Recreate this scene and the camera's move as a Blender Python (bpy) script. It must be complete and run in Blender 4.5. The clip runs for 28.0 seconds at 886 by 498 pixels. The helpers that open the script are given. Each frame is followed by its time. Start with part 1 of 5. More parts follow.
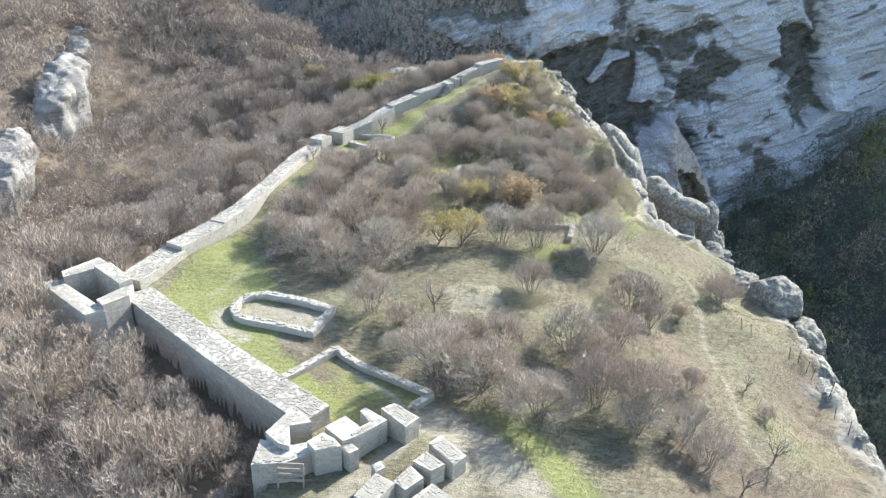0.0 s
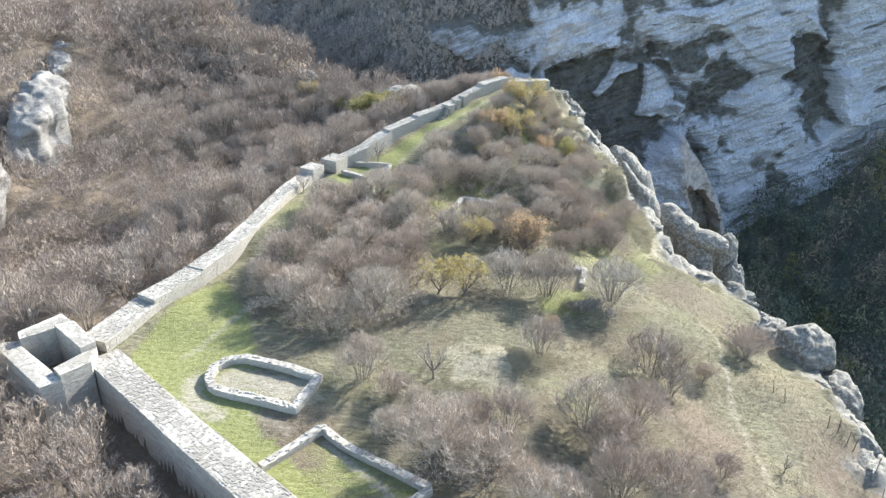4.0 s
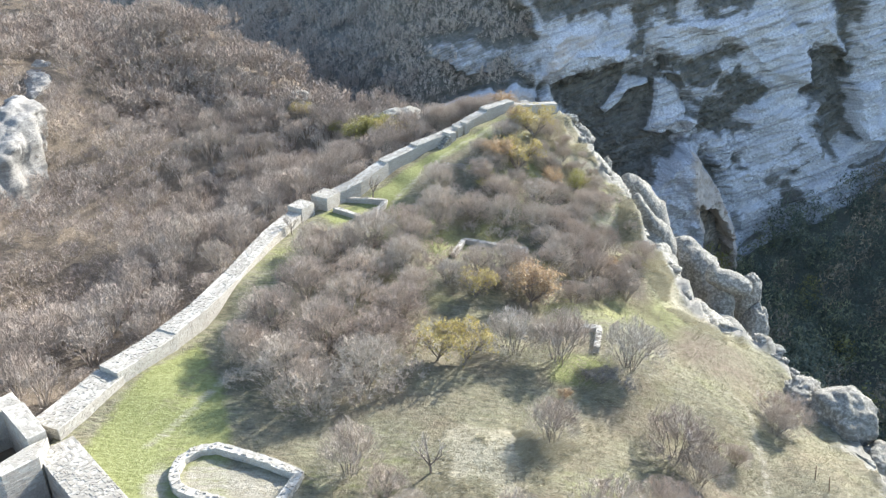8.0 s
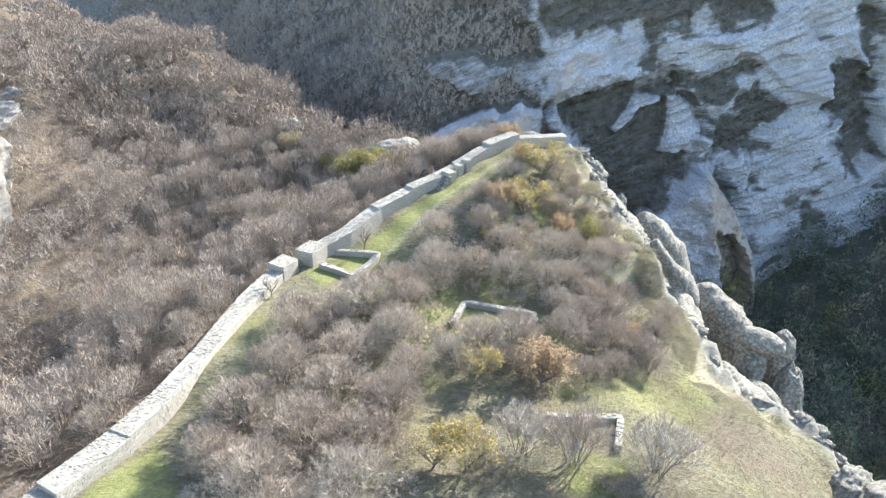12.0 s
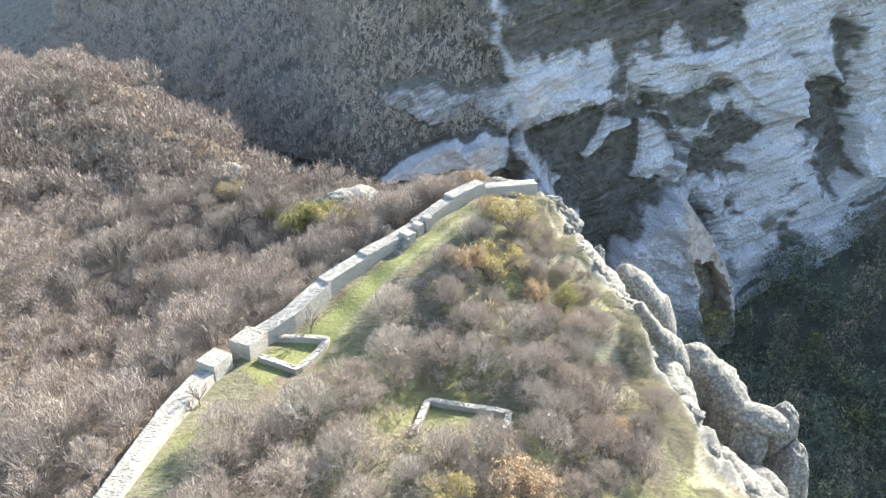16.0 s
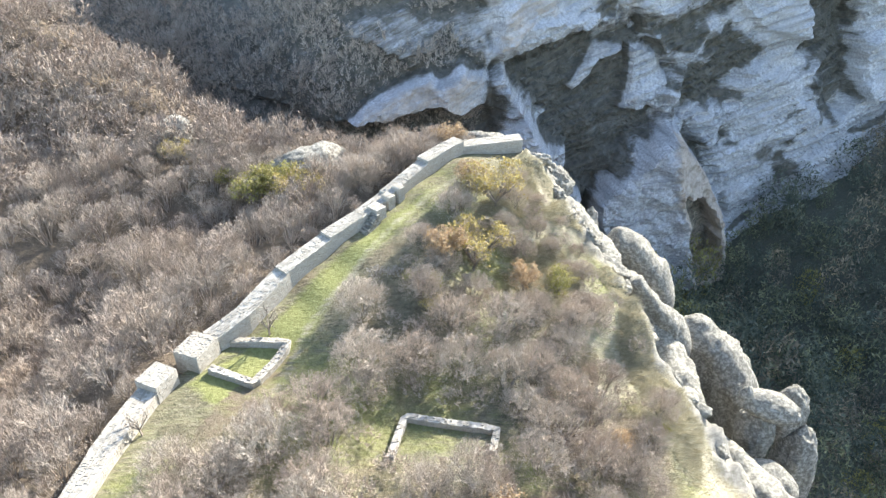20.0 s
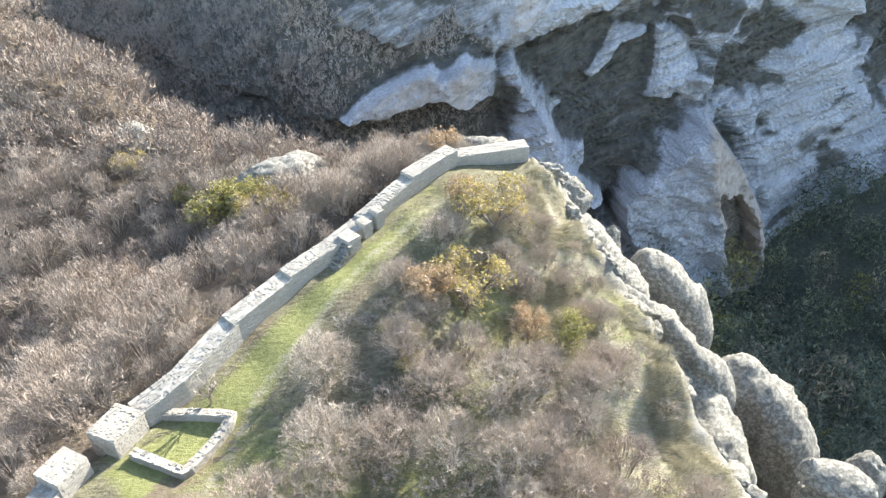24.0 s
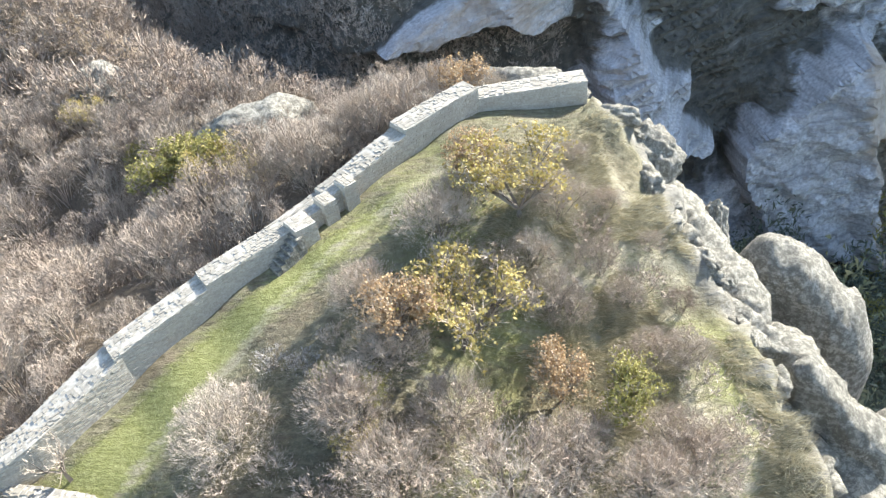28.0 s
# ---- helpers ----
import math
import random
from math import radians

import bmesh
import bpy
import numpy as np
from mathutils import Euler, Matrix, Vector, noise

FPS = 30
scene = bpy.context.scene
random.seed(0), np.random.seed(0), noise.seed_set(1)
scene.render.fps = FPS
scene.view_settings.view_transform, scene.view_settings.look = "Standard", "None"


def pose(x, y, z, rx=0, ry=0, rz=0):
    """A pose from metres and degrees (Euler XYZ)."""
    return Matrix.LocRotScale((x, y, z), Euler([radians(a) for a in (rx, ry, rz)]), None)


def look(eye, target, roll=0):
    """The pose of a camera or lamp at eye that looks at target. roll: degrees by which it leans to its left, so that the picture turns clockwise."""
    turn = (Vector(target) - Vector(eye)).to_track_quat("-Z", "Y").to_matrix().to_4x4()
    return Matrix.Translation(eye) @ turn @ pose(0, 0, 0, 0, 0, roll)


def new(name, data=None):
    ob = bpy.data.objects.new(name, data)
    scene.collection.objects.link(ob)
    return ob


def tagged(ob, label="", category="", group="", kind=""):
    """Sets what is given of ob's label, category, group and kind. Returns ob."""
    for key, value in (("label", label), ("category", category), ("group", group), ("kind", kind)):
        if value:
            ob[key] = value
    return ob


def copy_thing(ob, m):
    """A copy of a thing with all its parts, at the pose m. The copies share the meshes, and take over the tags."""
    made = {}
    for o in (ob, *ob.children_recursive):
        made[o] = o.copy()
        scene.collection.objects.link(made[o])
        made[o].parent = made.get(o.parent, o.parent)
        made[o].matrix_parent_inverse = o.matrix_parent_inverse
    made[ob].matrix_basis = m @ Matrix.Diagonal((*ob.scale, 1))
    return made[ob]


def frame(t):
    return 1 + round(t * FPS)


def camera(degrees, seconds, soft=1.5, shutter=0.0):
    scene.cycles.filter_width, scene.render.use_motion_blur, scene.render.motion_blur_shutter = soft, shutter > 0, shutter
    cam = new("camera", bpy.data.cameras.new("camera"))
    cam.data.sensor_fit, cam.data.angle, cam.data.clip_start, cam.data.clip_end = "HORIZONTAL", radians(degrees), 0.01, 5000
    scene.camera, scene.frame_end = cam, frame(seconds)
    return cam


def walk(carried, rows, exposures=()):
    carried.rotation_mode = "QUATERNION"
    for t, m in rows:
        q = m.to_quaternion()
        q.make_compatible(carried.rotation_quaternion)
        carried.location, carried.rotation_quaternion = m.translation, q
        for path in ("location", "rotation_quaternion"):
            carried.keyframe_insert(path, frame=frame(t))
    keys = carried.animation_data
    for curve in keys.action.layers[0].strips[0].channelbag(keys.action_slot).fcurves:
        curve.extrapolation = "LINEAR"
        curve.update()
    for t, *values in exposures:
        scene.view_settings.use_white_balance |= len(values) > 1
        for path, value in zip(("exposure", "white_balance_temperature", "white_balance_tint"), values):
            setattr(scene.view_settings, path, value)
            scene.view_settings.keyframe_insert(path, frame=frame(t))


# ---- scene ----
# Rows: seconds, place, tilt below the horizon, turn to the left, lean.
cam = camera(66.958, 28.0, 1.35)
PATH = [
    (0, -0.000, 0.000, 30.000, 24.949, -0.000, 2.223),
    (0.5, -0.031, 0.908, 30.186, 24.955, 0.002, 2.260),
    (1, -0.061, 1.805, 30.388, 24.968, 0.006, 2.293),
    (1.5, -0.085, 2.716, 30.565, 24.969, 0.021, 2.301),
    (2, -0.103, 3.642, 30.711, 24.945, 0.037, 2.282),
    (2.5, -0.133, 4.569, 30.881, 24.931, 0.031, 2.279),
    (3, -0.155, 5.489, 31.102, 24.941, 0.021, 2.292),
    (3.5, -0.132, 6.408, 31.342, 24.945, 0.037, 2.273),
    (5.5, -0.148, 10.240, 32.251, 24.954, 0.111, 2.210),
    (6, -0.142, 11.230, 32.509, 24.951, 0.138, 2.211),
    (6.5, -0.113, 12.214, 32.783, 24.966, 0.180, 2.190),
    (7, -0.090, 13.208, 33.049, 24.985, 0.219, 2.162),
    (7.5, -0.087, 14.221, 33.302, 25.010, 0.251, 2.142),
    (8, -0.084, 15.250, 33.571, 25.055, 0.286, 2.118),
    (8.5, -0.062, 16.330, 33.833, 25.095, 0.323, 2.088),
    (9, -0.034, 17.469, 34.075, 25.124, 0.360, 2.060),
    (9.5, -0.032, 18.648, 34.334, 25.163, 0.387, 2.032),
    (10, -0.051, 19.868, 34.652, 25.216, 0.405, 2.018),
    (10.5, -0.057, 21.128, 35.025, 25.273, 0.422, 2.011),
    (11, -0.023, 22.401, 35.391, 25.298, 0.455, 1.965),
    (11.5, 0.058, 23.686, 35.718, 25.281, 0.529, 1.873),
    (12, 0.170, 24.996, 36.031, 25.244, 0.636, 1.759),
    (12.5, 0.302, 26.287, 36.340, 25.191, 0.753, 1.618),
    (14.5, 0.606, 31.972, 37.891, 25.204, -0.209, 1.284),
    (15, 0.772, 33.369, 38.270, 25.195, -0.425, 1.170),
    (15.5, 0.875, 34.789, 38.645, 25.194, -0.536, 1.097),
    (16, 1.019, 36.295, 38.878, 25.111, -2.248, 1.098),
    (16.5, 1.256, 37.621, 39.181, 25.220, -2.161, 0.898),
    (17, 1.245, 39.213, 39.315, 27.483, -2.269, 0.858),
    (17.5, 1.213, 40.722, 39.410, 30.347, -2.411, 0.818),
    (18, 1.219, 42.050, 39.650, 32.410, -2.495, 0.792),
    (18.5, 1.324, 43.192, 39.910, 32.804, -2.479, 0.731),
    (19, 1.480, 44.373, 40.181, 32.795, -3.186, 0.691),
    (19.5, 1.650, 45.578, 40.435, 32.781, -3.854, 0.645),
    (20, 1.825, 46.740, 40.658, 32.757, -4.366, 0.582),
    (20.5, 1.991, 47.868, 40.864, 32.718, -4.825, 0.524),
    (21, 2.128, 49.003, 41.060, 32.672, -5.196, 0.500),
    (21.5, 2.225, 50.143, 41.247, 32.630, -5.362, 0.500),
    (23.5, 4.265, 55.871, 39.401, 33.839, -3.475, -0.624),
    (24, 5.489, 58.167, 38.062, 34.179, -1.942, -1.546),
    (24.5, 6.582, 60.454, 36.815, 34.599, -0.460, -2.388),
    (25, 7.555, 62.707, 35.658, 35.088, 0.989, -3.187),
    (25.5, 8.441, 64.900, 34.569, 35.616, 2.421, -3.977),
    (26, 9.257, 67.004, 33.530, 36.153, 3.879, -4.789),
    (26.5, 10.000, 68.989, 32.511, 36.658, 5.377, -5.654),
    (27, 10.667, 70.848, 31.534, 37.144, 6.909, -6.572),
    (27.5, 11.238, 72.690, 30.651, 37.745, 8.435, -7.426),
    (28, 11.683, 74.638, 29.857, 38.543, 9.889, -8.089),
]
walk(cam, [(t, pose(x, y, z, 90 - tilt, 0, turn) @ pose(0, 0, 0, 0, 0, lean)) for t, x, y, z, tilt, turn, lean in PATH], [(0, 1.42, 6350, 9), (6, 1.49, 6350, 10), (12, 1.65, 6450, 10), (18, 1.81, 6700, 10), (24, 1.81, 6750, 10), (28, 1.68, 6700, 9)])

# ---- world, sun, exposure ----
SUN_TURN, SUN_HEIGHT = radians(45), radians(33)      # the sun stands ahead of the camera and to its right
world = bpy.data.worlds.new("sky")
scene.world = world
world.use_nodes = True
sky = world.node_tree.nodes.new("ShaderNodeTexSky")
sky.sky_type, sky.sun_disc = "NISHITA", False
sky.sun_elevation, sky.sun_rotation = SUN_HEIGHT, SUN_TURN
background = world.node_tree.nodes["Background"]
background.inputs[1].default_value = 0.15
world.node_tree.links.new(sky.outputs[0], background.inputs[0])
sun = new("sun", bpy.data.lights.new("sun", "SUN"))
sun.data.energy, sun.data.angle, sun.data.color = 5.0, radians(0.5), (1.0, 0.965, 0.91)
to_sun = Vector((math.sin(SUN_TURN) * math.cos(SUN_HEIGHT), math.cos(SUN_TURN) * math.cos(SUN_HEIGHT), math.sin(SUN_HEIGHT)))
sun.matrix_world = look(to_sun * 300, (0, 0, 0))


# ---- materials ----
def nodes_of(name, rough=0.9):
    m = bpy.data.materials.new(name)
    m.use_nodes = True
    b = m.node_tree.nodes["Principled BSDF"]
    b.inputs["Roughness"].default_value = rough
    b.inputs["Specular IOR Level"].default_value = 0.2
    return m, m.node_tree, b


def noise_node(nt, scale, detail=6.0, rough=0.6, stretch=None, tilt=0.0):
    tc = nt.nodes.new("ShaderNodeNewGeometry")
    n = nt.nodes.new("ShaderNodeTexNoise")
    n.inputs["Scale"].default_value, n.inputs["Detail"].default_value, n.inputs["Roughness"].default_value = scale, detail, rough
    if stretch:
        mp = nt.nodes.new("ShaderNodeMapping")
        mp.vector_type = "POINT"
        mp.inputs["Scale"].default_value = stretch
        turned = nt.nodes.new("ShaderNodeMapping")
        turned.inputs["Rotation"].default_value = (0, radians(tilt), 0)
        nt.links.new(tc.outputs["Position"], turned.inputs[0])
        nt.links.new(turned.outputs[0], mp.inputs[0])
        nt.links.new(mp.outputs[0], n.inputs["Vector"])
    else:
        nt.links.new(tc.outputs["Position"], n.inputs["Vector"])
    return n.outputs["Fac"]


def ramp(nt, fac, stops):
    r = nt.nodes.new("ShaderNodeValToRGB")
    while len(r.color_ramp.elements) < len(stops):
        r.color_ramp.elements.new(0.5)
    for e, (p, c) in zip(r.color_ramp.elements, stops):
        e.position = p
        e.color = (*c, 1) if len(c) == 3 else c
    nt.links.new(fac, r.inputs[0])
    return r.outputs[0]


def grey(v):
    return (v, v, v)


def mix(nt, fac, a, b, kind="MIX"):
    n = nt.nodes.new("ShaderNodeMix")
    n.data_type, n.blend_type = "RGBA", kind
    for sock, v in ((n.inputs[0], fac), (n.inputs[6], a), (n.inputs[7], b)):
        if isinstance(v, (int, float)):
            sock.default_value = v
        elif isinstance(v, tuple):
            sock.default_value = (*v, 1)
        else:
            nt.links.new(v, sock)
    return n.outputs[2]


def bump(nt, b, height, strength=0.5, distance=0.05):
    n = nt.nodes.new("ShaderNodeBump")
    n.inputs["Strength"].default_value, n.inputs["Distance"].default_value = strength, distance
    nt.links.new(height, n.inputs["Height"])
    nt.links.new(n.outputs[0], b.inputs["Normal"])


def attribute(nt, name):
    n = nt.nodes.new("ShaderNodeAttribute")
    n.attribute_name = name
    s = nt.nodes.new("ShaderNodeSeparateColor")
    nt.links.new(n.outputs["Color"], s.inputs[0])
    return s.outputs


def stone_material(name, light, dark, stain, scale=1.0, strata=0.0, depth=0.08, island=False, tilt=0.0, lichen_or_dim=None, relief=0.9):
    """Weathered limestone: pale, with grey lichened patches, darker pits and, for cliffs, level beds; upward faces can
    take their own tone.
    """
    m, nt, b = nodes_of(name, 0.92)
    big = noise_node(nt, 0.35 * scale, 5)
    fine = noise_node(nt, 5.0 * scale, 8, 0.7)
    col = ramp(nt, fine, [(0.25, dark), (0.6, light)])
    col = mix(nt, ramp(nt, big, [(0.45, grey(0)), (0.7, grey(0.75))]), col, stain)
    height = fine
    if strata:
        beds = noise_node(nt, 0.5 * scale, 6, 0.65, (0.12, 0.12, strata), tilt)
        col = mix(nt, ramp(nt, beds, [(0.35, grey(0.6)), (0.5, grey(0))]), col, dark)
        height = mix(nt, 0.7, fine, beds)
    # lichened rock tops, or wall tops dimmed in colour against the sun
    if lichen_or_dim:
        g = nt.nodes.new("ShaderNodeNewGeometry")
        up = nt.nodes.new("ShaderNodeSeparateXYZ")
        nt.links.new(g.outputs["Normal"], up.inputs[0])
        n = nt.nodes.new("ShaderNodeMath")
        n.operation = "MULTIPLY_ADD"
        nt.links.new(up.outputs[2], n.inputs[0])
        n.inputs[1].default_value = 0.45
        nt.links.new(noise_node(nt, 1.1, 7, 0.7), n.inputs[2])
        col = mix(nt, ramp(nt, n.outputs[0], [(0.62, grey(0)), (0.86, grey(0.8))]), col, lichen_or_dim)
    if lichen_or_dim and not island:
        spots = noise_node(nt, 2.8, 10, 0.82)
        col = mix(nt, ramp(nt, spots, [(0.45, grey(0)), (0.53, grey(0.9))]), col, tuple(0.42 * c for c in lichen_or_dim))
        height = mix(nt, 0.6, height, spots)
    if island:
        g = nt.nodes.new("ShaderNodeNewGeometry")
        col = mix(nt, 0.5, col, ramp(nt, g.outputs["Random Per Island"], [(0, (0.66, 0.64, 0.62)), (1, grey(1.0))]), "MULTIPLY")
        o = nt.nodes.new("ShaderNodeObjectInfo")
        col = mix(nt, 0.4, col, ramp(nt, o.outputs["Random"], [(0, (0.62, 0.6, 0.57)), (1, grey(1.0))]), "MULTIPLY")
    nt.links.new(col, b.inputs["Base Color"])
    bump(nt, b, height, relief, depth)
    return m


def twig_material(name, a, c, rough=0.85):
    m, nt, b = nodes_of(name, rough)
    o = nt.nodes.new("ShaderNodeObjectInfo")
    g = nt.nodes.new("ShaderNodeNewGeometry")
    col = ramp(nt, g.outputs["Random Per Island"], [(0, a), (1, c)])
    col = mix(nt, 0.5, col, ramp(nt, o.outputs["Random"], [(0, (0.66, 0.62, 0.60)), (0.35, (0.88, 0.86, 0.84)), (0.7, (0.98, 0.97, 0.95)), (1, (0.92, 0.97, 0.98))]), "MULTIPLY")
    col = mix(nt, 0.8, col, ramp(nt, noise_node(nt, 0.22, 3, 0.6), [(0.3, (0.64, 0.60, 0.59)), (0.5, (0.92, 0.90, 0.88)), (0.7, (0.98, 1, 1))]), "MULTIPLY")
    nt.links.new(col, b.inputs["Base Color"])
    return m


def leaf_material(name, stops, patchy=0.0):
    m, nt, b = nodes_of(name, 0.7)
    g = nt.nodes.new("ShaderNodeNewGeometry")
    col = ramp(nt, g.outputs["Random Per Island"], stops)
    if patchy:
        col = mix(nt, patchy, col, ramp(nt, noise_node(nt, 0.35, 3, 0.65), [(0.32, (0.4, 0.45, 0.44)), (0.5, (1.0, 1.0, 0.95)), (0.68, (1.9, 1.7, 1.4))]), "MULTIPLY")
    nt.links.new(col, b.inputs["Base Color"])
    t = nt.nodes.new("ShaderNodeBsdfTranslucent")
    nt.links.new(col, t.inputs[0])
    mx = nt.nodes.new("ShaderNodeMixShader")
    mx.inputs[0].default_value = 0.35
    nt.links.new(b.outputs[0], mx.inputs[1])
    nt.links.new(t.outputs[0], mx.inputs[2])
    nt.links.new(mx.outputs[0], nt.nodes["Material Output"].inputs["Surface"])
    return m


M_WALL = stone_material("wall_limestone", (0.46, 0.44, 0.385), (0.27, 0.255, 0.22), (0.36, 0.34, 0.295), 1.0, 0, 0.03, relief=0.5)
# wall faces lightened and tops dimmed in colour to even out sun and shade
M_STONE = stone_material("wall_stones", (0.53, 0.505, 0.445), (0.25, 0.238, 0.205), (0.42, 0.395, 0.345), 1.7, 0, 0.02, True, relief=0.5, lichen_or_dim=(0.30, 0.285, 0.245))
M_ROCK = stone_material("rim_limestone", (0.52, 0.50, 0.45), (0.16, 0.152, 0.132), (0.35, 0.337, 0.30), 1.0, 1.6, 0.35, lichen_or_dim=(0.36, 0.345, 0.29))
M_EDGE = stone_material("edge_limestone", (0.56, 0.54, 0.485), (0.18, 0.172, 0.148), (0.39, 0.373, 0.33), 1.0, 1.8, 0.45, lichen_or_dim=(0.44, 0.42, 0.35))
M_CRAG = stone_material("white_limestone", (0.33, 0.318, 0.29), (0.11, 0.105, 0.095), (0.21, 0.20, 0.18), 0.9, 2.0, 0.4)
M_CLIFF = stone_material("cliff_limestone", (0.69, 0.70, 0.715), (0.22, 0.223, 0.228), (0.45, 0.455, 0.462), 0.45, 4.4, 0.9, tilt=20)
M_TWIG = twig_material("bare_twigs", (0.42, 0.366, 0.304), (0.55, 0.487, 0.412))
M_TWIG_RED = twig_material("bare_reddish_twigs", (0.43, 0.366, 0.302), (0.58, 0.505, 0.425))
M_TWIG_WOOD = twig_material("bare_woodland_twigs", (0.295, 0.25, 0.21), (0.50, 0.434, 0.37))
M_TWIG_BROWN = twig_material("bare_brown_twigs", (0.31, 0.255, 0.208), (0.51, 0.43, 0.356))
M_TWIG_DARK = twig_material("bare_shaded_twigs", (0.36, 0.325, 0.285), (0.60, 0.545, 0.48))
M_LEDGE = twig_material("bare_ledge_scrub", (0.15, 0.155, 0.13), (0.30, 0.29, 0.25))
M_DEAD = twig_material("bleached_dead_branches", (0.34, 0.315, 0.285), (0.50, 0.47, 0.43))
M_BARK = twig_material("bark", (0.16, 0.138, 0.118), (0.30, 0.265, 0.23))
M_YELLOW = leaf_material("yellow_leaves", [(0, (0.25, 0.20, 0.07)), (0.5, (0.41, 0.335, 0.115)), (1, (0.50, 0.43, 0.20))])
M_ORANGE = leaf_material("orange_leaves", [(0, (0.28, 0.185, 0.105)), (0.5, (0.43, 0.305, 0.175)), (1, (0.52, 0.42, 0.28))])
M_GREEN = leaf_material("yellow_green_leaves", [(0, (0.21, 0.20, 0.065)), (1, (0.39, 0.36, 0.14))])
M_DARK = leaf_material("dark_evergreen_leaves", [(0, (0.12, 0.148, 0.125)), (1, (0.18, 0.205, 0.165))], 1.0)
M_OLIVE = leaf_material("olive_leaves", [(0, (0.24, 0.215, 0.17)), (1, (0.33, 0.29, 0.23))], 1.0)
M_MID = leaf_material("mid_green_leaves", [(0, (0.19, 0.215, 0.145)), (1, (0.25, 0.27, 0.18))], 1.0)
M_STRAW = leaf_material("dry_grass_blades", [(0, (0.18, 0.165, 0.10)), (0.6, (0.24, 0.222, 0.148)), (1, (0.30, 0.285, 0.21))])
M_PALE = leaf_material("bleached_long_grass", [(0, (0.27, 0.24, 0.15)), (0.6, (0.40, 0.37, 0.26)), (1, (0.56, 0.53, 0.41))])
M_BLADE = leaf_material("green_grass_blades", [(0, (0.13, 0.145, 0.04)), (1, (0.28, 0.28, 0.12))])


def ground_material():
    """Dry straw-coloured turf; the cover attribute says where it is green (R), trodden bare (G), rock (B); alpha-free litter under woods by its own layer."""
    m, nt, b = nodes_of("ground_cover", 0.95)
    mask = attribute(nt, "cover")
    wood = attribute(nt, "litter")
    fine = noise_node(nt, 3.0, 10, 0.75)
    streak = noise_node(nt, 1.6, 8, 0.75, (0.35, 1.3, 1))
    big = noise_node(nt, 0.22, 5, 0.6)
    straw = ramp(nt, fine, [(0.25, (0.085, 0.076, 0.048)), (0.5, (0.185, 0.17, 0.115)), (0.75, (0.30, 0.28, 0.205))])
    straw = mix(nt, ramp(nt, streak, [(0.42, grey(0)), (0.62, grey(0.7))]), straw, (0.185, 0.185, 0.105))
    straw = mix(nt, ramp(nt, big, [(0.5, grey(0)), (0.7, grey(0.55))]), straw, (0.195, 0.15, 0.10))
    tuft = noise_node(nt, 2.6, 8, 0.75, (0.45, 1.5, 1))
    straw = mix(nt, 0.85, straw, ramp(nt, tuft, [(0.38, grey(0.5)), (0.52, grey(1.0)), (0.66, grey(1.35))]), "MULTIPLY")
    green = ramp(nt, fine, [(0.3, (0.125, 0.135, 0.045)), (0.55, (0.215, 0.225, 0.092)), (0.8, (0.32, 0.315, 0.165))])
    bare = ramp(nt, fine, [(0.3, (0.20, 0.178, 0.128)), (0.5, (0.30, 0.275, 0.212)), (0.7, (0.37, 0.345, 0.28))])
    rock = ramp(nt, noise_node(nt, 1.6, 9, 0.75, (0.7, 0.7, 1.6)), [(0.3, (0.11, 0.105, 0.085)), (0.5, (0.23, 0.22, 0.19)), (0.7, (0.35, 0.335, 0.295))])
    litter = ramp(nt, fine, [(0.3, (0.10, 0.08, 0.058)), (0.7, (0.21, 0.17, 0.125))])

    def worn(channel):
        n = nt.nodes.new("ShaderNodeMath")
        n.operation = "ADD"
        nt.links.new(channel, n.inputs[0])
        nt.links.new(streak, n.inputs[1])
        return ramp(nt, n.outputs[0], [(0.68, grey(0)), (1.0, grey(1))])
    straw = mix(nt, worn(wood[2]), straw, ramp(nt, fine, [(0.3, (0.21, 0.19, 0.13)), (0.55, (0.35, 0.322, 0.235)), (0.8, (0.50, 0.47, 0.37))]))
    col = mix(nt, worn(mask[0]), straw, green)
    col = mix(nt, worn(wood[0]), col, litter)
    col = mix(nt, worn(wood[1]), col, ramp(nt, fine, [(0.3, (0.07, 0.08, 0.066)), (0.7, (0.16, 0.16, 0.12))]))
    col = mix(nt, worn(mask[1]), col, bare)
    col = mix(nt, worn(mask[2]), col, rock)
    nt.links.new(col, b.inputs["Base Color"])
    bump(nt, b, mix(nt, 0.6, fine, tuft), 1.0, 0.2)
    return m


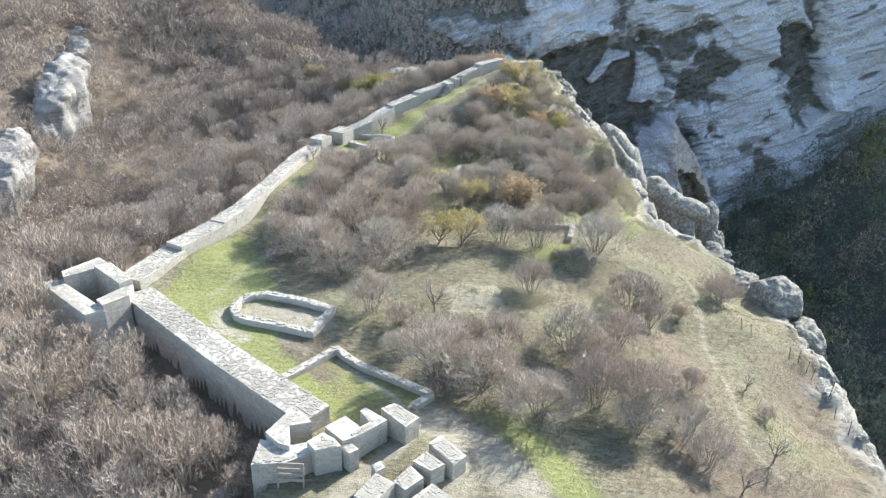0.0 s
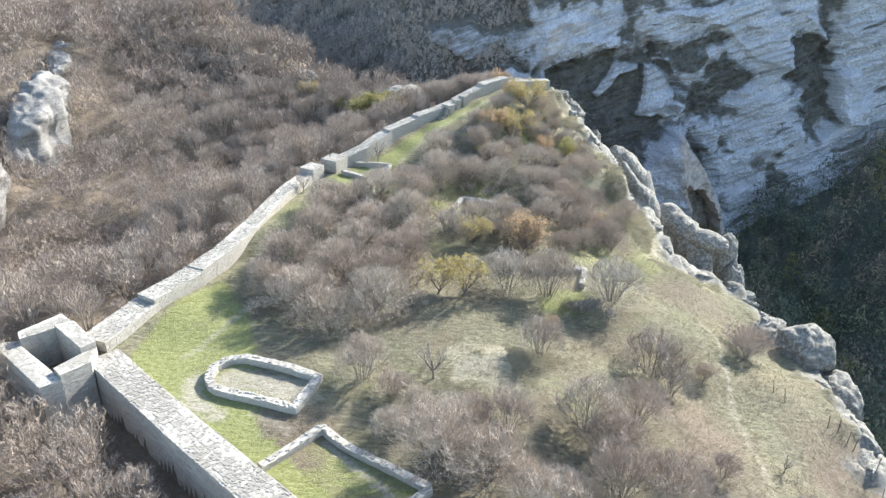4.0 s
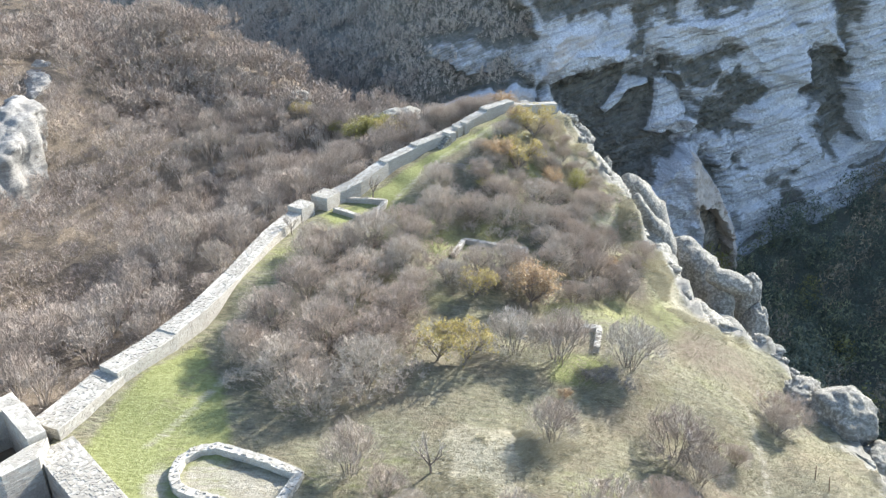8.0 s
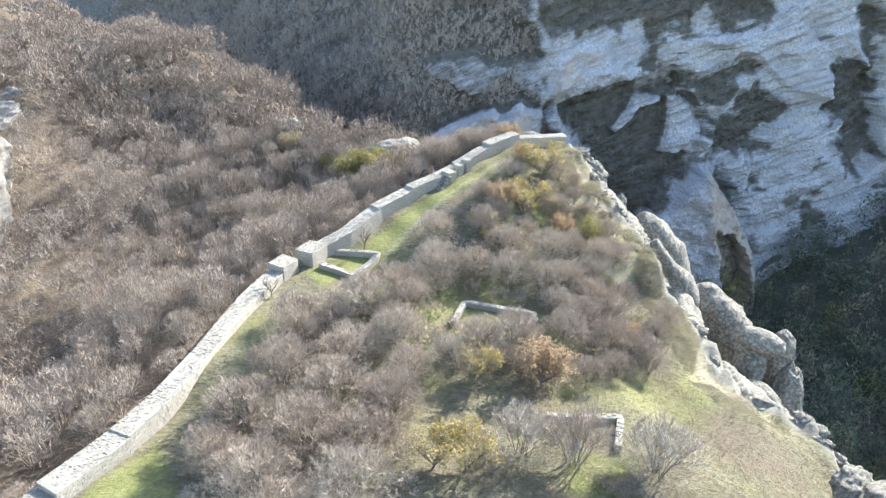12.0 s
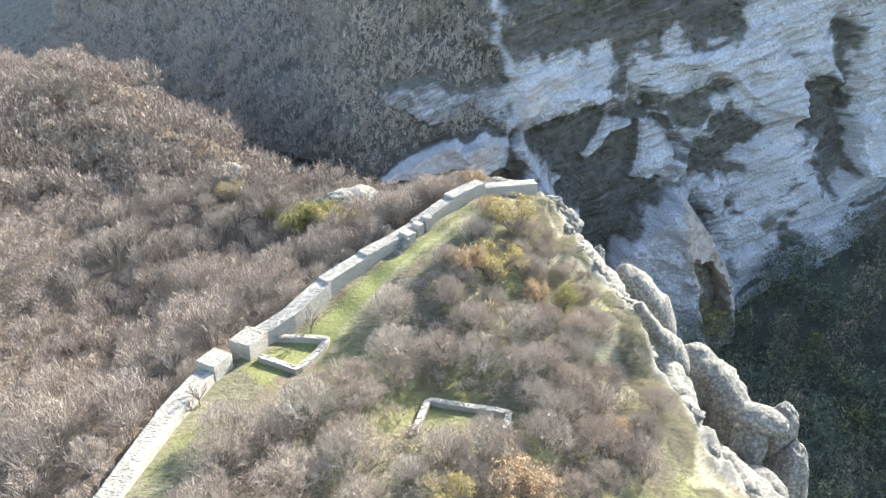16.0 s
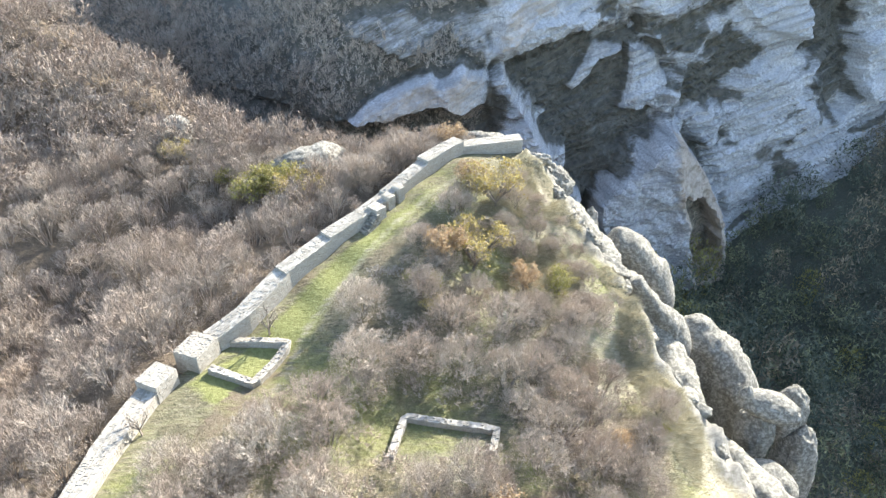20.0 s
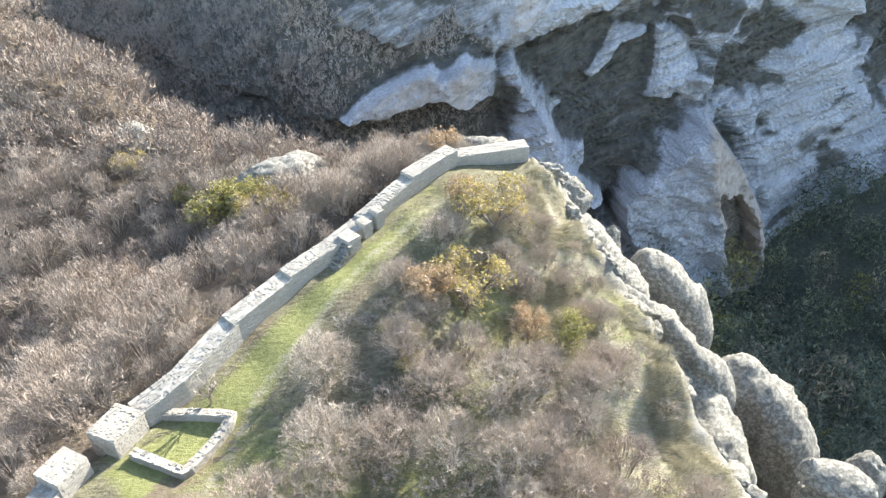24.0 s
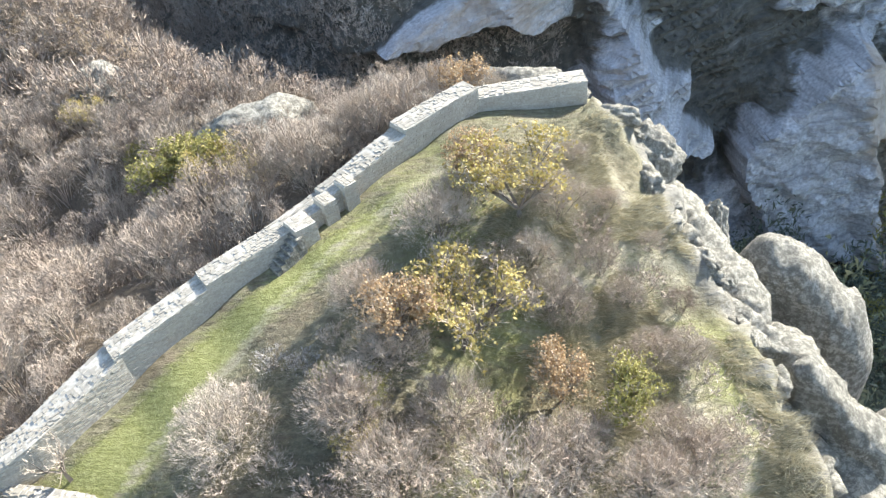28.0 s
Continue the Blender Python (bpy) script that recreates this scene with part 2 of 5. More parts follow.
def cliff_material():
    m = M_CLIFF
    nt = m.node_tree
    b = nt.nodes["Principled BSDF"]
    base = b.inputs["Base Color"].links[0].from_socket
    mask = attribute(nt, "cover")
    fine = noise_node(nt, 0.7, 8, 0.7)
    veg_shade = ramp(nt, fine, [(0.3, (0.08, 0.085, 0.075)), (0.55, (0.175, 0.168, 0.145)), (0.8, (0.27, 0.255, 0.225))])
    veg_shade = mix(nt, ramp(nt, noise_node(nt, 0.5, 8, 0.75, (0.25, 0.25, 2.4), 20), [(0.58, grey(0)), (0.70, grey(0.45))]), veg_shade, base)
    # warm stone, its colour raised in place of grazing sun on the spire
    warm = ramp(nt, fine, [(0.3, (0.36, 0.29, 0.225)), (0.7, (0.66, 0.585, 0.50))])

    def ragged(channel):
        n = nt.nodes.new("ShaderNodeMath")
        n.operation = "ADD"
        nt.links.new(channel, n.inputs[0])
        nt.links.new(mix(nt, 0.55, noise_node(nt, 0.3, 8, 0.7), noise_node(nt, 0.8, 7, 0.75, (0.35, 0.35, 2.6), 20)), n.inputs[1])
        return ramp(nt, n.outputs[0], [(0.80, grey(0)), (1.06, grey(1))])
    col = mix(nt, ragged(mask[1]), base, warm)
    col = mix(nt, ragged(mask[0]), col, veg_shade)
    nt.links.new(col, b.inputs["Base Color"])
    bump(nt, b, mix(nt, 0.6, noise_node(nt, 1.2, 8, 0.7), noise_node(nt, 0.9, 8, 0.7, (0.2, 0.2, 2.6), 20)), 1.0, 0.7)
    return m


M_GROUND = ground_material()
cliff_material()


# ---- building helpers ----
def mesh_ob(name, verts, faces, material, parent=None, label="", smooth=False):
    me = bpy.data.meshes.new(name)
    verts = np.asarray(verts, dtype=np.float32)
    if isinstance(faces, np.ndarray):
        n, k = faces.shape
        me.vertices.add(len(verts))
        me.vertices.foreach_set("co", verts.ravel())
        me.loops.add(n * k)
        me.loops.foreach_set("vertex_index", faces.astype(np.int32).ravel())
        me.polygons.add(n)
        me.polygons.foreach_set("loop_start", np.arange(0, n * k, k, dtype=np.int32))
        me.update(calc_edges=True)
    else:
        me.from_pydata([tuple(v) for v in verts], [], faces)
        me.update()
    me.materials.append(material)
    me.polygons.foreach_set("use_smooth", np.full(len(me.polygons), smooth, dtype=bool))
    ob = new(name, me)
    if parent:
        ob.parent = parent
    if label:
        tagged(ob, label)
    return ob


def part(name, bm, material, parent, label=""):
    me = bpy.data.meshes.new(name)
    bm.to_mesh(me)
    bm.free()
    me.materials.append(material)
    ob = new(name, me)
    ob.parent = parent
    if label:
        tagged(ob, label)
    return ob


def paint(ob, name, rgb):
    """A cover mask, one colour a vertex."""
    layer = ob.data.color_attributes.new(name, "FLOAT_COLOR", "POINT")
    out = np.ones((len(rgb), 4), dtype=np.float32)
    out[:, :3] = rgb
    layer.data.foreach_set("color", out.ravel())


def lattice(x, y, scale, seed=0):
    """Smooth value noise on arrays, -1..1."""
    x, y = np.asarray(x, float) / scale + 37.7 * seed, np.asarray(y, float) / scale - 11.3 * seed
    i, j = np.floor(x).astype(np.int64), np.floor(y).astype(np.int64)
    fx, fy = x - i, y - j
    fx, fy = fx * fx * (3 - 2 * fx), fy * fy * (3 - 2 * fy)

    def h(a, b):
        n = (a * 374761393 + b * 668265263 + seed * 1442695041) & 0xFFFFFFFF
        n = ((n ^ (n >> 13)) * 1274126177) & 0xFFFFFFFF
        return ((n ^ (n >> 16)) & 0xFFFF) / 32767.5 - 1
    return (h(i, j) * (1 - fx) + h(i + 1, j) * fx) * (1 - fy) + (h(i, j + 1) * (1 - fx) + h(i + 1, j + 1) * fx) * fy


def fbm(x, y, scale, octaves=4, seed=0, gain=0.5):
    total, amp = 0, 1.0
    for k in range(octaves):
        total = total + amp * lattice(x, y, scale / 2 ** k, seed + k)
        amp *= gain
    return total


# ---- the lie of the land ----
PLATEAU = [(-6, 40, 0.0), (-10, 48, 1.4), (0, 30, 0.3), (-20, 48, 1.0), (-21.5, 60, 1.9), (-17, 75, 3.9), (13.7, 66, 1.8), (5, 80, 3.5), (-8, 86, 4.0), (-11.5, 88.5, 4.6), (-4.5, 95.5, 7.2),
           (2, 101.5, 9.25), (5.4, 105.4, 10.4), (9, 108.5, 11.2), (15, 110, 10.9), (-1.2, 98.6, 8.5), (0, 60, 2.2), (5, 50, 1.5), (15, 45, 0.3), (25, 50, -1.8), (34, 45, -5), (36, 64, -5), (30, 78, -3), (22, 70, -0.3),
           (20, 85, 1.5), (14, 92, 5.0), (22, 97, 4), (20, 106, 6.5), (10, 28, 0.0), (25, 28, -2.5), (38, 30, -6.5), (-8, 91.5, 5.8)]
HILLSIDE = [(-12, 30, -2.6), (-16, 37, -2.6), (-24, 43, -2.4), (-36, 49, -0.9), (-31, 58, -0.3), (-26, 66, 0.6), (-22.5, 78, 2.4), (-17.5, 88.5, 4.0), (-9, 98, 6.2), (1, 107, 8.8), (8, 114, 9.4),
            (-42, 75, -6.5), (-32, 95, -3.5), (-20, 107, 0.5), (-4, 116, 5.0), (-48, 50, -6), (-28, 28, -5.5), (-36, 12, -9), (-55, 95, -1), (-72, 130, 12), (-45, 118, 4),
            (-25, 123, 5.5), (-62, 78, -5.5), (-90, 85, 1), (-95, 120, 14), (-10, 121, 5.5), (-49, 150, 16), (-34, 139, 10), (-100, 160, 20), (-70, 30, -12), (-67, 106, 8.5), (-66, 98, 6.5), (-63, 85, 3), (-78, 132, 13)]
WALL_LINE = [(-9, -20), (-10.5, 28), (-9.3, 34.6), (-18, 42.2), (-27.2, 50), (-25.2, 57), (-22.8, 62), (-21.2, 66), (-20.0, 70.5), (-19.1, 75), (-18.0, 79.5), (-16.2, 84.8), (-13.8, 88.2), (-11.2, 90.6),
             (-8.3, 94.7), (-4.6, 98.5), (-1.6, 101.3), (1, 104), (4.3, 107.6), (7.7, 110.8), (11, 111.9), (15.6, 112.6)]
RIM_LINE = [(15.6, 112.6), (17.8, 110.5), (19.5, 107), (21.5, 102.5), (23.5, 98), (24.6, 93), (25.0, 88), (27.2, 83.5), (29.2, 79), (33, 73), (37, 67.5), (37.5, 62), (36.5, 55), (35.2, 48), (34, 41), (33.6, 34), (34.5, 20), (37, -20)]
CREST_LINE = [(15.6, 112.6), (9, 117), (-3, 121.5), (-12, 124.5), (-22, 131), (-34, 140), (-49, 150), (-96, 176), (-180, 220)]


def inverse(points, x, y):
    n = w = 0
    for a, b, c in points:
        k = 1 / ((x - a) ** 2 + (y - b) ** 2 + 7.35) ** 2
        n, w = n + k * c, w + k
    return n / w


def near_line(line, x, y):
    """Distance to a line of points, and whether (x, y) lies to the left of its nearest piece."""
    best, left = np.full(np.shape(x), 1e9), np.zeros(np.shape(x), bool)
    for (ax, ay), (bx, by) in zip(line, line[1:]):
        ux, uy = bx - ax, by - ay
        s = np.clip(((x - ax) * ux + (y - ay) * uy) / (ux * ux + uy * uy), 0, 1)
        d = np.hypot(x - ax - s * ux, y - ay - s * uy)
        closer = d < best - 1e-9
        best = np.where(closer, d, best)
        left = np.where(closer, ux * (y - ay) - uy * (x - ax) > 0, left)
    return best, left


def inside(line, x, y):
    """Whether (x, y) lies in the closed outline."""
    hit = np.zeros(np.shape(x), bool)
    for (ax, ay), (bx, by) in zip(line, line[1:] + line[:1]):
        if ay != by:
            hit ^= ((ay > y) != (by > y)) & (x < (bx - ax) * (y - ay) / (by - ay) + ax)
    return hit


PROMONTORY = WALL_LINE + RIM_LINE[1:]


def land(x, y, rough=True):
    """Height of the ground, and the masks: on the plateau, distance past the wall, past the rim."""
    x, y = np.asarray(x, float), np.asarray(y, float)
    on = inside(PROMONTORY, x, y)
    dw, _ = near_line(WALL_LINE, x, y)
    jag = 1.3 * fbm(x, y, 5, 3, 5) if rough else 0
    dr, _ = near_line(RIM_LINE, x, y)
    dc, past = near_line(CREST_LINE, x, y)
    past = ~past
    top = inverse(PLATEAU, x, y)
    west = inverse(HILLSIDE, x, y)
    far = np.where(past, dc, 0)
    west = west - 40 * (1 - np.exp(-far / 22))
    dr2 = np.maximum(np.where(on, -dr, dr) + jag + 0.9, 0)
    east = top - 26 * (1 - np.exp(-(dr2 / 4.2) ** 1.7)) - 0.4 * dr2
    talus = -36 + np.where(x > 68, 0.53, 0.15) * (x - 68) - 0.5 * np.maximum(152 + 0.2 * (x - 30) - y, 0)
    talus = np.clip(talus, -60, 20)
    east = np.maximum(east, talus)
    z = np.where(on, np.where(dr < dw, east, top), np.where((dw < dr) & ~(past & (x > 12)), west, east))
    z = np.where(~on & (dw >= dr) & (x < 0), np.maximum(west, -60), z)
    if rough:
        knob = np.maximum(fbm(x, y, 2.2, 3, 15, 0.65), -0.25) * np.clip(1 - dr / 5.5, 0, 1) * (dr < dw)
        for mx, my, mr, mh in ((-1.2, 32.6, 3.2, 0.8), (4.2, 51.2, 2.6, 0.7), (13.0, 59.5, 1.8, 0.4), (19.5, 96.5, 2.2, 0.6), (21.5, 90.5, 2.0, 0.6), (17.0, 104.0, 2.0, 0.5)):
            z = z + mh * np.exp(-((x - mx) ** 2 + (y - my) ** 2) / mr ** 2)
        z = z + 0.95 * knob + np.where(on, 0.10, 0.3) * fbm(x, y, 4, 4, 2) + np.where(on, np.clip(dw / 12, 0, 1), 1) * 0.28 * fbm(x, y, 9, 2, 9)
    return z, on, dw, dr, far


GREEN_ZONES = [[(-24, 50), (-23, 58), (-20.5, 62), (-17, 57), (-15, 52), (-12, 42), (-9, 43), (-0.5, 38.6), (-2, 37.2), (-5, 36), (-8, 36.5)],
               [(-14, 85), (-11, 82), (-8, 83), (-6, 89), (-3, 95), (1, 99), (4, 103), (6, 105), (2, 102), (-4, 96.5), (-10, 89)],
               [(9, 73), (13, 72), (14, 76), (10, 77)], [(9, 60), (13, 59), (14, 63), (10, 63)], [(0.5, 38.6), (3.3, 36.2), (6.2, 33), (8, 29), (10, 30), (8, 33.5), (5, 37)]]
LONG_GRASS = [[(7, 101), (10, 106), (15.5, 109), (20.5, 103), (23.5, 93), (24.5, 86), (28, 81), (31, 75), (34, 70), (25, 72), (20.5, 80), (17, 86), (13.5, 92), (10.5, 98)], [(-0.5, 48.5), (7, 48.5), (8.5, 53), (1.5, 54)], [(10.5, 57.5), (14, 57.5), (13.5, 61), (11, 61.5)],
              [(7.5, 98.5), (13, 93.5), (15, 95), (9.5, 101)], [(10, 86.5), (13, 87), (12, 89), (10, 88.5)]]
PATHS = [([(-20, 51), (-18.5, 54), (-17, 58), (-15, 60)], 0.5, 0.3), ([(-7.6, 42.8), (-5.7, 41.2), (-3.4, 39.0), (-1.8, 36.9)], 0.4, 0.42), ([(-1.1, 36.6), (1.1, 34.9), (3.2, 33.2), (5.0, 30.8), (6.6, 28)], 1.9, 0.42),
         ([(-1.1, 35.4), (-2.8, 32.5), (-4.4, 30.6), (-5.5, 29.1), (-7, 26)], 0.9, 0.42), ([(1.1, 34), (1.6, 31), (1.8, 28)], 1.3, 0.40),
         ([(-9, 80), (-8, 84), (-6, 90), (-3, 94), (0, 98.5), (3, 102), (6, 105), (9, 107)], 0.45, 0.3), ([(24.4, 62.1), (25.6, 60.5), (24.6, 55.3), (23.3, 50.2), (23.0, 45.5), (22.4, 41.0), (22.1, 37.4), (23.6, 35.0)], 0.34, 0.31),
         ([(-18.2, 48.2), (-17.8, 45.8), (-15.5, 44.2)], 0.9, 0.45), ([(-15.5, 48.3), (-10, 46.7)], 1.6, 0.45), ([(-13.2, 44.6), (-10.3, 43.3)], 0.45, 0.3)]


def build_ground():
    def axis(lo, hi, step, near, far):
        mid = np.arange(lo, hi + step / 2, step)
        grow = np.cumsum(step * 1.14 ** np.arange(1, 60))
        return np.concatenate([(lo - grow[grow < near])[::-1], mid, hi + grow[grow < far]])
    xs, ys = axis(-38, 46, 0.42, 800, 800), axis(22, 122, 0.42, 500, 1200)
    gx, gy = np.meshgrid(xs, ys)
    x, y = gx.ravel(), gy.ravel()
    z, on, dw, dr, far = land(x, y)
    n, m = len(xs), len(ys)
    i = np.arange((n - 1) * (m - 1))
    a = i // (n - 1) * n + i % (n - 1)
    ob = mesh_ob("ground", np.stack([x, y, z], 1), np.stack([a, a + 1, a + n + 1, a + n], 1), M_GROUND, smooth=True)
    tagged(ob, "dry straw-coloured turf with green patches, trodden paths and bare limestone at the rim", "ground", kind="structure")
    cover = np.zeros((len(x), 3))
    for zone in GREEN_ZONES:
        d, _ = near_line(zone + zone[:1], x, y)
        d = np.where(inside(zone, x, y), d, -d)
        cover[:, 0] = np.maximum(cover[:, 0], np.clip(0.5 + d / 2.0, 0, 0.62))
    cover[:, 0] = np.maximum(cover[:, 0], np.where(on, np.clip(np.where((y > 68) & (x < 11), 0.25, 0.1) + 0.3 * fbm(x, y, 9, 3, 21), 0, 0.45), 0))
    for line, width, strength in PATHS:
        d, _ = near_line(line, x, y)
        cover[:, 1] = np.maximum(cover[:, 1], np.clip(1.5 - d / width, 0, 1) * strength * on)
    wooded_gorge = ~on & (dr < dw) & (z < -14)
    cover[:, 2] = np.where(on, np.clip(0.78 - dr / 5.0 + 0.3 * fbm(x, y, 3, 4, 3), 0, 0.66) * (dr < dw), np.where(dr < dw, 0.6 * (z > -18), np.clip(0.45 * far / 20, 0, 0.45)))
    wood = np.zeros((len(x), 3))
    wood[:, 0] = np.where(on, np.clip(0.2 + 0.25 * fbm(x, y, 6, 3, 31), 0, 0.45) * (dw > 4.5), 0.6)
    paint(ob, "cover", cover)
    for patch in LONG_GRASS:
        d, _ = near_line(patch + patch[:1], x, y)
        wood[:, 2] = np.maximum(wood[:, 2], np.clip(0.3 + (np.where(inside(patch, x, y), d, -d) + 1.3 * fbm(x, y, 2.6, 3, 87)) / 3.5, 0, np.where(y > 70, 0.9, 0.4)) * np.clip(dr / 3.5 - 0.4, 0, 1))
    # the litter colour also browns the open turf on the near eastern slope
    wood[:, 0] = np.maximum(wood[:, 0], np.where(on, np.clip((x - 7) / 10, 0, 1) * np.clip((58 - y) / 10, 0, 1) * np.clip(0.42 + 0.25 * fbm(x, y, 5, 3, 33), 0, 0.55), 0))
    wood[:, 0] *= 1 - wood[:, 2]
    cover[:, 0] *= 1 - 0.8 * wood[:, 2]
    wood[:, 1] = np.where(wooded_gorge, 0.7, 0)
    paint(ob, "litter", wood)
    return ob


build_ground()


# ---- the far side of the gorge ----
def soft_patch(x, z, outline, seed, ragged=0.9, blur=1.5):
    """1 inside a ragged outline on the face, 0 outside."""
    d, _ = near_line(outline + outline[:1], x, z)
    d = np.where(inside(outline, x, z), d, -d) + ragged * fbm(x, z, 3.2, 4, seed)
    return np.clip(0.5 + d / blur, 0, 1)


# overgrown clefts, ledges and darkened recesses on the face, as x and height
CLEFT_POINT = [(17.1, 7.8), (21.4, 9.3), (29.2, 10.6), (35.2, 11.8), (41.2, 13.0), (50.5, 3.0), (48.5, -4.0), (43.0, -11.5), (37.0, -17.5), (38.8, -21.0), (30, -24), (26.8, -5.8), (24.5, -2.6), (21.2, 2.5)]
CLEFT_MIDDLE = [(51.6, 2.8), (55.8, 8.1), (61.5, 8.8), (66.7, 6.2), (66.4, 4.6), (61.9, 0.3), (64.8, -0.5), (61.1, -2.6), (52.0, -4.1), (50.3, -1.0), (51.3, 0.6)]
CLEFT_SMALL = [(70.3, -10.2), (77.7, -10.6), (79.0, -13.0), (75.8, -17.9), (71.5, -15.4)]
CLEFT_NOTCH = [(74.0, 14.4), (76.3, 10.1), (76.7, 7.3), (74.3, 5.7), (79.4, 2.5), (80.9, -0.6), (77.6, -1.6), (85.0, -7.1), (91.6, -3.9), (88.1, 0.0), (87.6, 6.6), (87.3, 12.1), (80.5, 14.8)]
CLEFT_TOP = [(14, 18.5), (12, 33), (58, 33), (62.2, 24.1), (56.9, 22.6), (45.0, 22.2), (38.7, 20.1), (38.0, 13.9), (35.9, 15.1), (35.3, 20.3), (29.5, 20.9)]
SLAB_WEDGE = [(46.5, -1.9), (48.6, 1.4), (51.0, 0.3), (49.3, -3.0)]
SLAB_EAST = [(88.1, 0.0), (88.3, 6.6), (93.2, 7.4), (97.1, -4.4), (91.6, -3.9)]
CLEFT_UPPER = [(41.5, 12.6), (44.2, 10.4), (49.9, 5.7), (54.6, 11.4), (60.5, 13.7), (63.5, 14.6), (54.5, 15.0), (48.7, 12.7), (44.5, 13.0)]
# shadow line along the right of the spire, painted as a dark band
SPIRE_SHADE = [(51.9, -5.5), (53.6, -6.2), (58.8, -12.0), (65.2, -24.0), (62.8, -24.6), (56.8, -12.8)]
CLEFT_FACE = [(59.9, -3.6), (62.0, -3.8), (62.2, -8.1), (61.5, -11.7), (60.0, -11.0)]
CLEFT_RIGHT = [(79, 27), (84, 24), (86.5, 14), (84.5, 9), (82.0, 16), (78.5, 22)]
CLEFTS = [(CLEFT_POINT, 5.0, 0.9), (CLEFT_MIDDLE, 2.4, 0.85), (CLEFT_SMALL, 0.8, 0.7), (CLEFT_NOTCH, 4.0, 0.72), (CLEFT_TOP, 1.6, 0.8), (CLEFT_UPPER, 2.0, 0.82), (SPIRE_SHADE, 2.0, 0.6), (CLEFT_FACE, 1.0, 0.6), (CLEFT_RIGHT, 2.5, 0.62)]
# pale slabs that stand out of them
SLAB_ARC = [(30.7, 2.6), (32.8, 5.9), (34.9, 8.4), (40.2, 8.5), (40.4, 7.2), (36.3, 6.2), (34.8, 3.6), (32.0, 1.6)]
SLAB_BLOCK = [(41.5, 8.5), (45.8, 7.6), (48.9, 3.6), (47.1, -1.3), (44.8, -2.8), (40.6, -2.2), (41.9, 2.5), (42.1, 5.7)]
SLAB_BLADE = [(61.9, 0.0), (64.0, 3.0), (66.9, 5.4), (66.8, 1.4), (64.0, -0.1)]
SLAB_PALE = [(21.4, 9.3), (24.6, 13.9), (34.9, 14.2), (34.6, 12.1), (29.2, 10.6), (24.3, 9.6)]
SLAB_SPUR = [(16.2, 5.7), (19.1, 7.2), (21.2, 2.5), (24.5, -2.6), (26.8, -5.8), (30.6, -7.2), (30.6, -10.3), (28.8, -11.7), (34.6, -16.1), (34.2, -17.7), (23.1, -16.3), (18.0, -3.9), (16.1, 2.0)]
SLAB_BROW = [(47, 19), (57, 20.5), (66, 22.5), (72, 18), (76, 8), (66, 10), (58, 16)]
SLABS = [(SLAB_ARC, 2.2), (SLAB_BLOCK, 2.6), (SLAB_BLADE, 1.8), (SLAB_PALE, 2.2), (SLAB_SPUR, 6.0), (SLAB_BROW, 1.6), (SLAB_WEDGE, 1.8), (SLAB_EAST, 2.5)]
SPIRE = [(49.4, -4.2), (51.3, -5.5), (52.0, -7.7), (55.1, -10.4), (60.6, -18.1), (63.8, -28.0), (64.4, -35.3), (43.0, -31.9), (37.4, -20.3), (37.4, -17.1), (43.8, -10.5), (46.5, -6.5)]
SPIRE_RIDGE = [(49.5, -4.4), (49.5, -9.2), (51.1, -15.6), (54.3, -22.6), (55.8, -32.5)]
SPIRE_HOLLOW = [(51.7, -15.1), (56.3, -17.5), (60.9, -24.1), (62.8, -30.7), (56.6, -32.6), (53.4, -21.1)]
ROCK_BAND = [(-6.8, 13.0), (-5.0, 14.8), (-1.0, 15.3), (11.7, 15.5), (17.4, 14.5), (15.2, 8.4), (11.5, 8.6), (9.2, 10.6), (3.2, 9.8), (-1.1, 12.0)]
OVERHANG = [(-5.6, 1.4), (-2.4, 3.4), (3.1, 5.3), (7.3, 7.0), (9.1, 5.7), (12.4, 7.9), (16.2, 6.1), (16.1, 1.8), (12.4, 1.4), (8.6, 2.4), (2.1, 1.6), (0.2, 0.6), (-4.3, 0.8)]
PROW = [(16.2, 6.6), (17.2, 10.2), (19.2, 15.9), (21.5, 18.5), (28.3, 17.5), (27.5, 14.2), (24.6, 13.9), (21.8, 11.1), (19.0, 8.6), (17.1, 8.2)]


